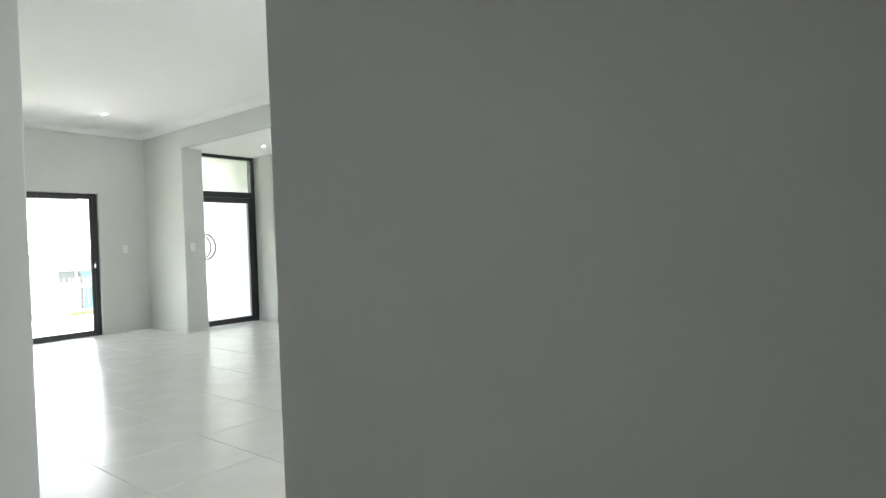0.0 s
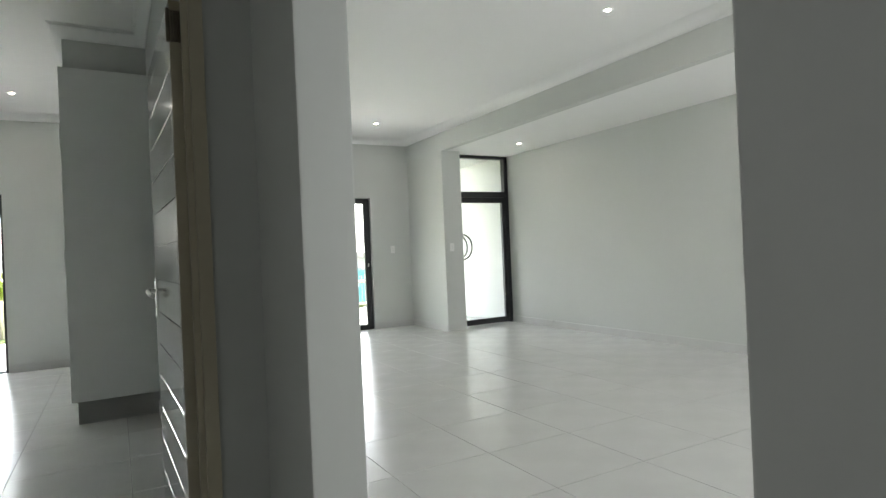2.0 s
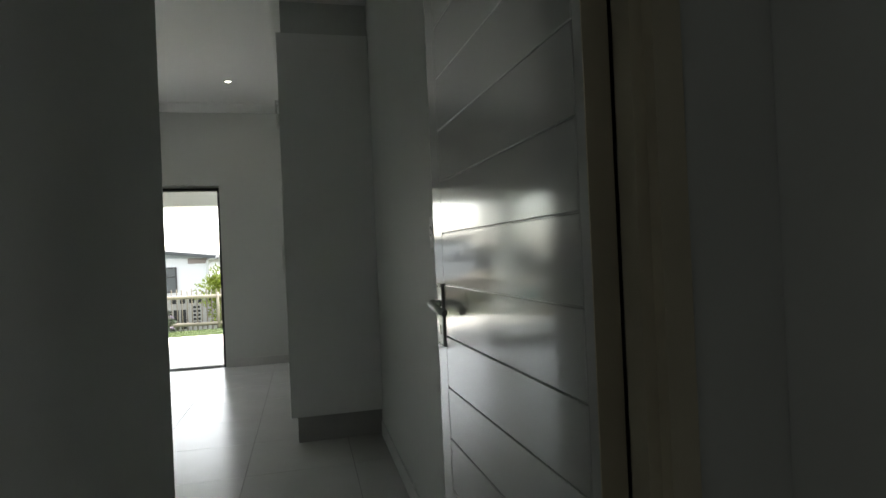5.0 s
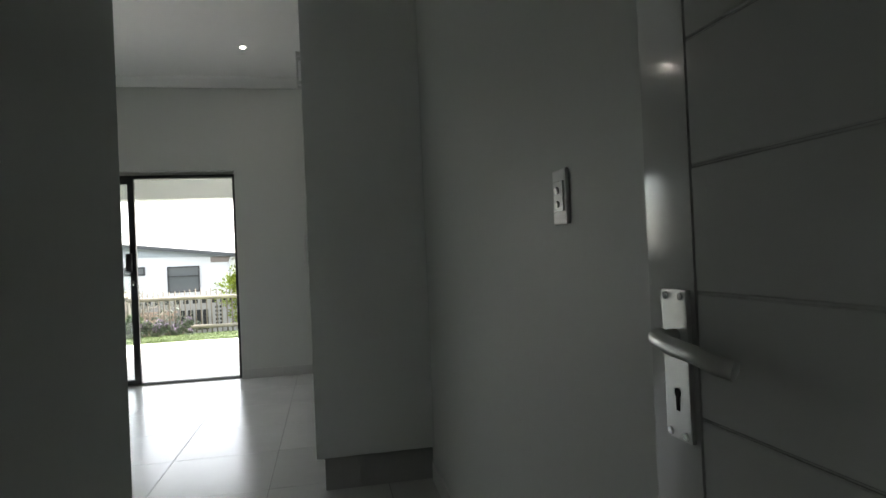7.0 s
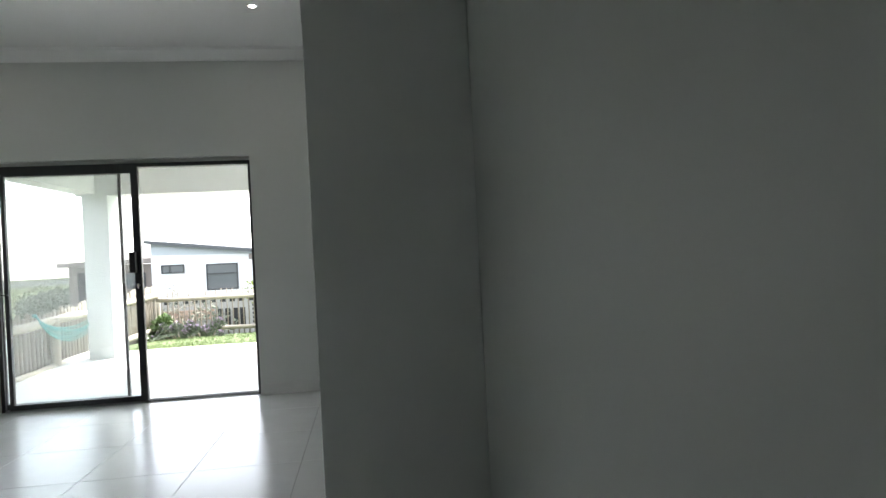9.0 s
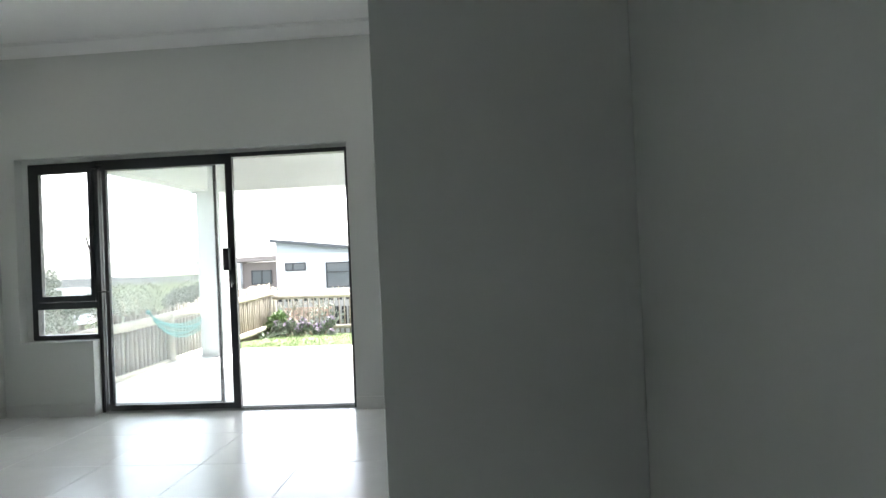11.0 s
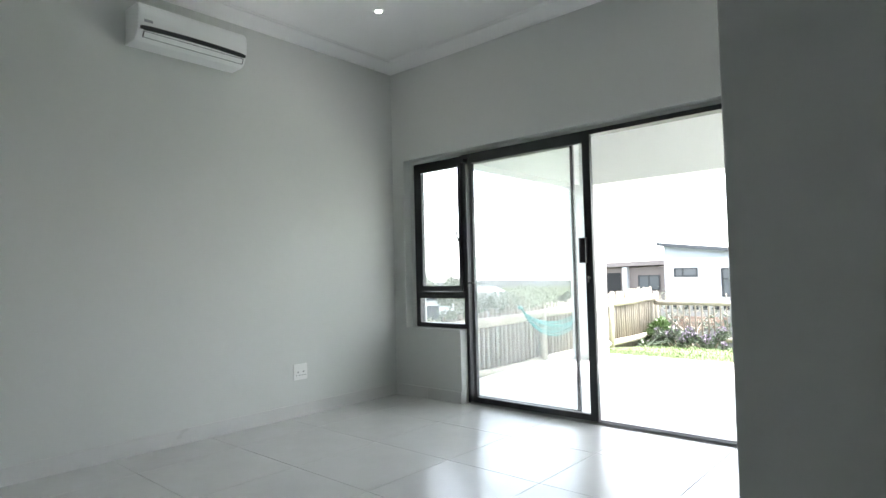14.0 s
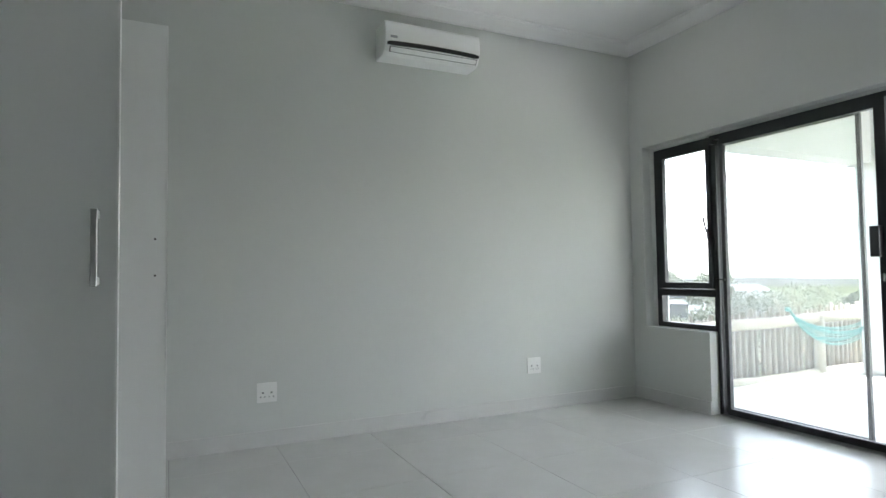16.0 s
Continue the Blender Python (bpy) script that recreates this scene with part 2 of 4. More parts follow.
def wall_y(bm, y0, y1, x0, x1, z0, z1, holes=()):
    """A wall that runs along x, with holes (x0, x1, z0, z1) cut through it, ordered along x."""
    x = x0
    for hx0, hx1, hz0, hz1 in holes:
        if hx0 > x:
            box(bm, x, hx0, y0, y1, z0, z1)
        if hz0 > z0:
            box(bm, hx0, hx1, y0, y1, z0, hz0)
        if hz1 < z1:
            box(bm, hx0, hx1, y0, y1, hz1, z1)
        x = hx1
    if x < x1:
        box(bm, x, x1, y0, y1, z0, z1)


# ---- plan ----
H = 3.06            # ceilings
HL = 2.70           # lowered ceiling by the entrance
WX = -2.94          # bedroom west wall
EX = 1.41           # bedroom east wall
FX = 0.806           # front of the wardrobes on the east wall
FY = -3.17          # their south end
DX0, DX1 = 0.53, 1.358   # bedroom doorway
DY0, DY1 = -6.515, -6.445
PX0, PX1 = 1.543, 1.686  # wall between passage and living room
PY = -7.00              # its free end
LX = 6.78           # living room east wall
LY = 0.267          # living room north wall
BX = 5.41           # edge of the lowered ceiling

# ---- walls ----
bm = bmesh.new()
wall_y(bm, 0.0, 0.085, WX - 0.22, 1.585, -0.6, H + 0.25, [(-2.795, -2.165, 0.600, 2.128), (-2.165, 0.0, -0.02, 2.128)])
wall_y(bm, 0.085, 0.22, WX - 0.22, 1.585, -0.6, H + 0.25, [(-2.75, -2.165, 0.612, 2.098), (-2.165, 0.0, -0.02, 2.098)])
structure("wall_north", bm, PAINT, "painted grey wall with window and sliding door opening")
structure("wall_west", one(WX - 0.22, WX, -5.4, 0.0, -0.6, H + 0.25), PAINT, "painted grey bedroom wall")
structure("wall_east", one(EX, EX + 0.175, DY1, 0.0, -0.02, H), PAINT, "painted grey wall beside the bedroom entrance")
structure("wall_pier", one(WX, 0.30, -4.93, -4.90, -0.02, H), PAINT, "painted grey wall behind the wardrobes")
structure("wall_end", one(0.30, 0.36, DY1, -4.50, -0.02, H, 0.004), PAINT, "painted grey wall beside the bedroom entrance")
bm = bmesh.new()
wall_y(bm, DY0, DY1, -1.3, PX1, -0.02, H, [(DX0 - 0.05, DX1 + 0.04, -0.02, 2.11)])
structure("wall_doorway", bm, PAINT, "painted grey wall round the bedroom doorway")
structure("wall_passage_end", one(PX0, PX1, PY, DY0, -0.02, H, 0.005), PAINT, "painted grey free wall end between passage and living room")
structure("wall_passage_near", one(1.905, 2.085, -11.2, -7.915, -0.02, H, 0.005), PAINT, "painted grey passage wall")
structure("wall_passage_west", one(-0.2, 0.0, -11.2, DY0, -0.02, H), PAINT, "painted grey passage wall")
structure("wall_passage_south", one(0.0, 1.905, -11.2, -11.0, -0.02, H), PAINT, "painted grey passage wall")
structure("wall_living_west", one(1.585, 1.675, DY1, LY, -0.02, H), PAINT, "painted grey living room wall")
bm = bmesh.new()
wall_y(bm, LY, LY + 0.22, 1.585, BX + 0.32, -0.6, H + 0.25, [(2.75, 4.725, -0.02, 2.098)])
structure("wall_living_north", bm, PAINT, "painted grey living room wall with a sliding door opening")
structure("wall_entrance_pier", one(BX, BX + 0.32, -0.90, LY, -0.02, HL + 0.01, 0.003), PAINT, "painted grey wall pier beside the entrance door")
structure("wall_living_east", one(LX, LX + 0.22, -10.0, 3.0, -0.6, H + 0.25), PAINT, "long painted grey living room wall")
structure("wall_living_south", one(2.085, LX, -10.0, -9.8, -0.02, H), PAINT, "painted grey living room wall")
structure("bulkhead", one(BX, BX + 0.10, -9.8, LY, HL, H), PAINT, "painted grey step down to the lowered ceiling")

# ---- ceilings ----
structure("ceiling", one(WX - 0.22, 1.585, -6.53, 0.22, H, H + 0.2), CEIL, "white bedroom ceiling")
bm = bmesh.new()
box(bm, 1.585, BX + 0.1, -6.53, LY + 0.22, H, H + 0.2)
box(bm, -0.2, BX + 0.1, -11.2, -6.53, H, H + 0.2)
structure("ceiling_living", bm, CEIL, "white living room ceiling")
structure("ceiling_lowered", one(BX + 0.1, LX, -9.8, -0.62, HL, H + 0.2), CEIL, "white lowered ceiling by the entrance")


def cornice(name, pts, closed=True, plain=False):
    """A stepped cove along the top of the walls; pts run with the room on their left."""
    prof = [(0, 0.095), (0.004, 0.095), (0.016, 0.074), (0.032, 0.053), (0.050, 0.034), (0.070, 0.019), (0.078, 0.016), (0.080, 0.008), (0.092, 0.006), (0.094, 0)]
    if plain:
        prof = [(0, 0.095), (0.005, 0.094), (0.010, 0.075), (0.020, 0.052), (0.035, 0.033), (0.055, 0.018), (0.078, 0.008), (0.098, 0.004), (0.100, 0)]
    bm = bmesh.new()
    n = len(pts)
    rings = []
    for i, p in enumerate(pts):
        p = Vector((*p, 0))
        a = Vector((*pts[i - 1], 0)) if closed or i else None
        b = Vector((*pts[(i + 1) % n], 0)) if closed or i < n - 1 else None
        din = (p - a).normalized() if a is not None else (b - p).normalized()
        dout = (b - p).normalized() if b is not None else din
        n1, n2 = Vector((-din.y, din.x, 0)), Vector((-dout.y, dout.x, 0))
        m = (n1 + n2) / (1 + n1.dot(n2))
        rings.append([bm.verts.new(p + m * u + Vector((0, 0, H - 0.001 - v))) for u, v in prof])
    for i in range(n if closed else n - 1):
        r, s = rings[i], rings[(i + 1) % n]
        for k in range(len(prof) - 1):
            bm.faces.new((r[k], s[k], s[k + 1], r[k + 1])).smooth = plain or 0 < k < 5
    return structure(name, bm, CORNICE, "white plaster cornice")


cornice("cornice", [(WX, 0), (WX, -4.90), (0.30, -4.90), (0.30, -4.50), (0.36, -4.50), (0.36, DY1), (EX, DY1), (EX, FY + 0.03), (FX + 0.03, FY + 0.03), (FX + 0.03, 0)])
cornice("cornice_living", [(1.675, LY), (1.675, PY), (PX0, PY), (PX0, DY0), (0, DY0), (0, -11.0), (1.905, -11.0), (1.905, -7.915), (2.085, -7.915), (2.085, -9.8), (BX, -9.8), (BX, LY)], plain=True)
structure("wall_bulkhead", one(FX + 0.03, EX, FY + 0.03, 0.0, 2.735, H), PAINT, "painted grey bulkhead above the wardrobes")

# ---- skirtings ----
baseboard = structure("baseboard", one(WX, WX + 0.008, -4.9, 0.0, 0.0, 0.098), SKIRT, "grey tile skirting")
RUNS = [((-2.165, -0.010), (WX + 0.01, -0.010)), ((FX, -0.010), (0.0, -0.010)), ((EX - 0.010, -6.44), (EX - 0.010, FY)), ((0.361, -4.5), (0.361, DY1)),
        ((PX1, PY - 0.01), (PX0, PY - 0.01)), ((PX0 - 0.01, PY), (PX0 - 0.01, DY0)), ((1.895, -11), (1.895, -7.915)),
        ((BX, LY - 0.01), (4.725, LY - 0.01)), ((2.75, LY - 0.01), (1.675, LY - 0.01)), ((BX - 0.01, -0.90), (BX - 0.01, LY)), ((BX + 0.32, -0.91), (BX, -0.91)),
        ((LX - 0.01, -9.8), (LX - 0.01, -0.66)), ((1.685, LY), (1.685, PY))]
for (ax, ay), (bx_, by_) in RUNS:
    length = math.hypot(bx_ - ax, by_ - ay)
    pieces = max(1, math.ceil(length / 0.62 - 0.05))
    bm = bmesh.new()
    for k in range(pieces):
        u0, u1 = k / pieces + 0.0012 / length, (k + 1) / pieces - 0.0012 / length
        x0, x1 = ax + (bx_ - ax) * u0, ax + (bx_ - ax) * u1
        y0, y1 = ay + (by_ - ay) * u0, ay + (by_ - ay) * u1
        if abs(bx_ - ax) > abs(by_ - ay):
            box(bm, min(x0, x1), max(x0, x1), ay - 0.001, ay + 0.011, 0.0, 0.098)
        else:
            box(bm, ax - 0.001 if ax > 0 or ax < -2 else ax - 0.011, ax + 0.011, min(y0, y1), max(y0, y1), 0.0, 0.098)
    part("skirting", bm, SKIRT, baseboard)

# ---- floors ----
bm = one(WX, 1.62, -4.93, 0.10, -0.12, -0.004)
box(bm, 0.30, 1.62, -6.53, -4.93, -0.12, -0.004)
floor = structure("floor", bm, GROUT, "pale grey large-format porcelain tiled floor")
floor_living = structure("floor_living", one(1.62, LX, -9.8, LY + 0.10, -0.12, -0.004), GROUT, "pale grey large-format porcelain tiled living room floor")
floor_passage = structure("floor_passage", one(0, 1.62, -11.0, -6.53, -0.12, -0.004), GROUT, "pale grey large-format porcelain tiled passage floor")
structure("threshold", one(-2.165, 0.0, 0.10, 0.22, -0.12, -0.008), TRACK, "worn aluminium door track")


# ---- doors, windows, frames ----
def bars(bm, x0, x1, y0, y1, z0, z1, l, r, b, t):
    """A rectangular frame in the xz plane with bar widths left, right, bottom, top."""
    box(bm, x0, x0 + l, y0, y1, z0, z1)
    box(bm, x1 - r, x1, y0, y1, z0, z1)
    if b:
        box(bm, x0 + l, x1 - r, y0, y1, z0, z0 + b)
    box(bm, x0 + l, x1 - r, y0, y1, z1 - t, z1)


def pane(x0, x1, y, z0, z1, parent, name="pane"):
    ob = part(name, one(x0, x1, y - 0.003, y + 0.003, z0, z1), PANE, parent, "clear glass pane")
    ob.visible_shadow = False
    return ob


win = structure("window_1", one(-2.746, -2.742, 0.085, 0.150, 0.62, 2.09), ALU, "dark grey aluminium casement window over a small fixed light")
bm = bmesh.new()
bars(bm, -2.742, -2.165, 0.085, 0.150, 0.615, 2.094, 0.045, 0.015, 0.04, 0.045)
box(bm, -2.697, -2.180, 0.085, 0.150, 0.872, 0.93)
part("window_frame", bm, ALU, win)
bm = bmesh.new()
bars(bm, -2.695, -2.181, 0.072, 0.110, 0.932, 2.047, 0.05, 0.036, 0.05, 0.04)
part("casement", bm, ALU, win, "dark grey aluminium casement sash")
bm = bmesh.new()
sweep(bm, [(-2.202, 0.070, 1.35), (-2.202, 0.046, 1.37), (-2.208, 0.038, 1.42), (-2.220, 0.040, 1.46), (-2.228, 0.044, 1.485)], 0.007)
box(bm, -2.216, -2.186, 0.062, 0.073, 1.31, 1.39)
part("window_handle", bm, BLACK, win, "black casement fastener")
pane(-2.645, -2.217, 0.091, 0.982, 2.007, win)
pane(-2.697, -2.180, 0.118, 0.655, 0.872, win)
part("window_sill", one(-2.793, -2.165, 0.001, 0.084, 0.600, 0.611, 0.003), PAINT, win, "painted plaster sill")

door = structure("door_1", one(-2.163, -0.002, 0.06, 0.15, 2.062, 2.096), ALU, "open dark grey aluminium sliding door with two glazed panels stacked to one side")
bm = bmesh.new()
box(bm, -2.163, -2.133, 0.085, 0.132, -0.004, 2.062)
box(bm, -2.163, -2.133, 0.05, 0.085, 2.03, 2.062)
box(bm, -0.030, -0.002, 0.05, 0.16, -0.004, 2.062)
part("door_frame", bm, ALU, door)
bm = bmesh.new()
box(bm, -2.125, -0.030, 0.05, 0.16, -0.006, 0.004)
box(bm, -2.125, -0.030, 0.070, 0.074, 0.004, 0.017)
box(bm, -2.125, -0.030, 0.120, 0.124, 0.004, 0.017)
part("track", bm, TRACK, door, "worn aluminium sliding track")
sash = part("sliding_panel", (lambda b: (bars(b, -2.078, -0.965, 0.055, 0.090, 0.018, 2.066, 0.031, 0.060, 0.045, 0.055), b)[1])(bmesh.new()), ALU, door, "sliding glazed panel pushed open")
fixed = part("fixed_panel", (lambda b: (bars(b, -2.131, -1.130, 0.108, 0.130, 0.018, 2.066, 0.004, 0.024, 0.045, 0.055), b)[1])(bmesh.new()), ALU, door, "fixed glazed panel")
pane(-2.047, -1.025, 0.072, 0.063, 2.011, sash)
pane(-2.127, -1.154, 0.119, 0.063, 2.011, fixed)
bm = one(-1.052, -1.000, 0.012, 0.056, 1.140, 1.320, 0.006)
part("lock_case", bm, BLACK, sash, "black door lock pull")
bm = bmesh.new()
tube(bm, (-0.993, 0.056, 1.03), (-0.993, 0.040, 1.03), 0.013)
box(bm, -0.999, -0.987, 0.030, 0.045, 1.00, 1.045)
part("lock_cylinder", bm, CHROME, sash, "small chrome lock cylinder")
bm = bmesh.new()
box(bm, -2.135, -2.05, 0.035, 0.056, 1.00, 1.012)
part("stay", bm, BLACK, sash, "small black stop")

door2 = structure("door_2", one(2.752, 4.723, LY + 0.06, LY + 0.15, 2.05, 2.096), ALU, "dark grey aluminium sliding door of the living room")
bm = bmesh.new()
bars(bm, 2.752, 4.723, LY + 0.05, LY + 0.14, -0.004, 2.05, 0.05, 0.055, 0.03, 0.008)
part("door_frame", bm, ALU, door2)
for x0, x1, yy in ((2.80, 3.78, 0.105), (3.72, 4.672, 0.06)):
    bm = bmesh.new()
    bars(bm, x0, x1, LY + yy, LY + yy + 0.035, 0.026, 2.042, 0.05, 0.05, 0.05, 0.030)
    p = part("sliding_panel", bm, ALU, door2)
    pane(x0 + 0.05, x1 - 0.05, LY + yy + 0.018, 0.076, 2.012, p)
part("lock_cylinder", one(4.655, 4.675, LY + 0.03, LY + 0.06, 1.00, 1.06, 0.004), CHROME, door2)

EY = -0.655
door3 = structure("door_3", one(BX + 0.32, LX, EY, EY + 0.09, HL - 0.05, HL), ALU, "tall dark aluminium framed glass entrance door with a light above it")
bm = bmesh.new()
box(bm, BX + 0.32, BX + 0.38, EY, EY + 0.09, 0, HL - 0.05)
box(bm, LX - 0.07, LX, EY, EY + 0.09, 0, HL - 0.05)
box(bm, BX + 0.38, LX - 0.07, EY, EY + 0.09, 2.03, 2.12)
part("door_frame", bm, ALU, door3)
pane(BX + 0.38, LX - 0.07, EY + 0.045, 2.12, HL - 0.05, door3)
bm = bmesh.new()
bars(bm, BX + 0.385, LX - 0.075, EY + 0.01, EY + 0.06, 0.008, 2.026, 0.012, 0.055, 0.085, 0.080)
leaf = part("door_leaf", bm, ALU, door3)
pane(BX + 0.397, LX - 0.13, EY + 0.035, 0.093, 1.946, leaf)
for side, r in ((-1, 0.175), (1, 0.175)):
    bm = bmesh.new()
    yy = EY + 0.035 + side * 0.07
    sweep(bm, [(BX + 0.43 + math.sin(a) * r, yy, 1.25 + math.cos(a) * r * 1.12) for a in (k * math.pi / 18 for k in range(19))], 0.012)
    for z in (1.25 - r * 1.12, 1.25 + r * 1.12):
        tube(bm, (BX + 0.43, yy, z), (BX + 0.43, EY + 0.035, z), 0.010)
    part("door_handle", bm, DARKSTEEL, leaf, "large D-shaped steel pull")


# ---- bedroom door ----
door4 = structure("door_4", (lambda b: (box(b, DX0 - 0.05, DX0, DY0 - 0.012, DY1 + 0.012, 0, 2.06), box(b, DX1, DX1 + 0.04, DY0 - 0.012, DY1 + 0.012, 0, 2.06),
                  box(b, DX0 - 0.05, DX1 + 0.04, DY0 - 0.012, DY1 + 0.012, 2.06, 2.11), box(b, DX1 - 0.018, DX1, DY0 + 0.010, DY1 - 0.030, 0, 2.06),
                  box(b, DX0, DX0 + 0.018, DY0 + 0.010, DY1 - 0.030, 0, 2.06), box(b, DX0, DX1, DY0 + 0.010, DY1 - 0.030, 2.042, 2.06), b)[-1])(bmesh.new()), CREAM,
                  "cream painted steel door frame")
leaf = thing("bedroom_door_leaf", (1.3515, -6.430, 0.008), "open glossy grey-white panelled bedroom door standing against the wall", "door", rz=1.5)
# local: y along the leaf from the hinge, x negative towards the room
LW, LH, LT = 0.875, 2.03, 0.040
bm = bmesh.new()
box(bm, -LT + 0.004, -0.004, 0.0, LW, 0, LH)
box(bm, -LT, -LT + 0.004, 0.0, 0.024, 0, LH)
box(bm, -LT, -LT + 0.004, LW - 0.086, LW, 0, LH)
box(bm, -LT, -LT + 0.004, 0.024, LW - 0.086, 1.964, LH)
box(bm, -LT, -LT + 0.004, 0.024, LW - 0.086, 0, 0.042)
part("slab", bm, GLOSS, leaf)
part("leaf_edge", one(-LT, 0, -0.003, -0.0002, 0, LH), CREAM, leaf, "cream painted edge of the door")
rows, pitch = 14, 0.1370
for k in range(rows):
    z0 = 0.044 + k * pitch
    part("plank", one(-LT - 0.0005, -LT + 0.0045, 0.027, LW - 0.089, z0 + 0.0012, z0 + pitch - 0.0012, 0.0016, 1), GLOSS, leaf)


def lever(parent, side):
    """A plate with a lever and keyhole; side -1 faces the room."""
    x = -LT if side < 0 else 0.0
    s = side
    bm = one(min(x, x + s * 0.006), max(x, x + s * 0.006), LW - 0.079, LW - 0.033, 0.972, 1.142, 0.002)
    plate = part("handle_plate", bm, SATIN, parent, "satin steel lever plate")
    bm = bmesh.new()
    tube(bm, (x + s * 0.004, LW - 0.057, 1.089), (x + s * 0.026, LW - 0.057, 1.089), 0.009, 0.008, 14)
    sweep(bm, [(x + s * 0.022, LW - 0.053, 1.090), (x + s * 0.029, LW - 0.056, 1.090), (x + s * 0.034, LW - 0.066, 1.089), (x + s * 0.036, LW - 0.09, 1.086), (x + s * 0.035, LW - 0.13, 1.082), (x + s * 0.031, LW - 0.160, 1.076), (x + s * 0.024, LW - 0.173, 1.073)], 0.0098, 14)
    part("lever", bm, SATIN, plate, "curved satin steel lever")
    bm = bmesh.new()
    tube(bm, (x + s * 0.0055, LW - 0.057, 1.025), (x + s * 0.0068, LW - 0.057, 1.025), 0.0055, n=12)
    box(bm, min(x + s * 0.0055, x + s * 0.0068), max(x + s * 0.0055, x + s * 0.0068), LW - 0.060, LW - 0.054, 1.005, 1.025)
    part("keyhole", bm, DARKHOLE, plate, "dark keyhole")
    for yy in (LW - 0.070, LW - 0.042):
        for z in (0.979, 1.135):
            bm = bmesh.new()
            tube(bm, (x + s * 0.005, yy, z), (x + s * 0.0085, yy, z), 0.0052, 0.004, 12)
            part("screw", bm, CHROME, plate, "small screw head")


lever(leaf, -1)
for z in (0.25, 1.95):
    bm = bmesh.new()
    box(bm, -LT + 0.003, -0.003, -0.003, 0.001, z - 0.05, z + 0.05)
    tube(bm, (-LT - 0.004, -0.006, z - 0.052), (-LT - 0.004, -0.006, z + 0.052), 0.006)
    part("hinge", bm, HINGE, leaf, "dull brown steel hinge")


# ---- wardrobes ----
def bar_handle(parent, x, y, z0, z1, sx, along="x"):
    """A square bar handle standing off the face at x by sx."""
    bm = bmesh.new()
    d = 0.028 * sx
    w = 0.0065
    if along == "x":
        box(bm, min(x + d, x + d + sx * 0.008), max(x + d, x + d + sx * 0.008), y - w, y + w, z0, z1)
        for z in (z0 + 0.012, z1 - 0.012):
            box(bm, min(x, x + d), max(x, x + d), y - w, y + w, z - 0.009, z + 0.009)
    bevelled(bm, 0.0012, 1)
    return part("handle", bm, SATIN, parent, "satin steel bar handle")


span = -FY / 4
for k in range(4):
    y0, y1 = FY + k * span, FY + (k + 1) * span
    unit = thing("wardrobe_unit", (FX, y0, 0), "tall white built-in wardrobe unit against the bedroom wall", "wardrobe", "row of white wardrobes")
    bm = bmesh.new()
    box(bm, 0.022, EX - FX - 0.002, 0.0, 0.016, 0.180, 2.733)
    box(bm, 0.022, EX - FX - 0.002, span - 0.016, span - 0.0005, 0.180, 2.733)
    box(bm, 0.022, EX - FX - 0.002, 0.016, span - 0.016, 0.180, 0.196)
    box(bm, 0.022, EX - FX - 0.002, 0.016, span - 0.016, 2.717, 2.733)
    box(bm, EX - FX - 0.010, EX - FX - 0.002, 0.016, span - 0.016, 0.196, 2.717)
    part("carcass", bm, BOARD, unit)
    part("plinth", one(0.040, EX - FX - 0.002, 0.035 if k == 0 else 0.0, span, 0.0, 0.180), PLINTH, unit, "grey tiled plinth")
    for j in range(2):
        a, b = j * span / 2 + 0.0015, (j + 1) * span / 2 - 0.0015
        hy = b - 0.045 if j == 0 else a + 0.045
        d = part("door", one(0.0, 0.020, a, b, 0.182, 2.148, 0.001, 1), BOARD, unit)
        bar_handle(d, 0.0, hy, 1.155, 1.345, -1)
        d = part("upper_door", one(0.0, 0.020, a, b, 2.152, 2.733, 0.001, 1), BOARD, unit)
        bar_handle(d, 0.0, hy, 2.19, 2.38, -1)
end = thing("wardrobe_end_panel", (FX, FY, 0), "white full-height wardrobe end panel above a recessed plinth", "panel")
part("panel", one(0.0, EX - FX - 0.0012, -0.018, -0.001, 0.180, 2.735, 0.001, 1), BOARD, end)
bm = bmesh.new()
box(bm, 0.0395, 0.215, 0.029, 0.035, 0.0, 0.180)
box(bm, 0.2175, EX - FX - 0.001, 0.029, 0.035, 0.0, 0.180)
part("plinth_tile", bm, PLINTH, end, "grey tile facing of the plinth")

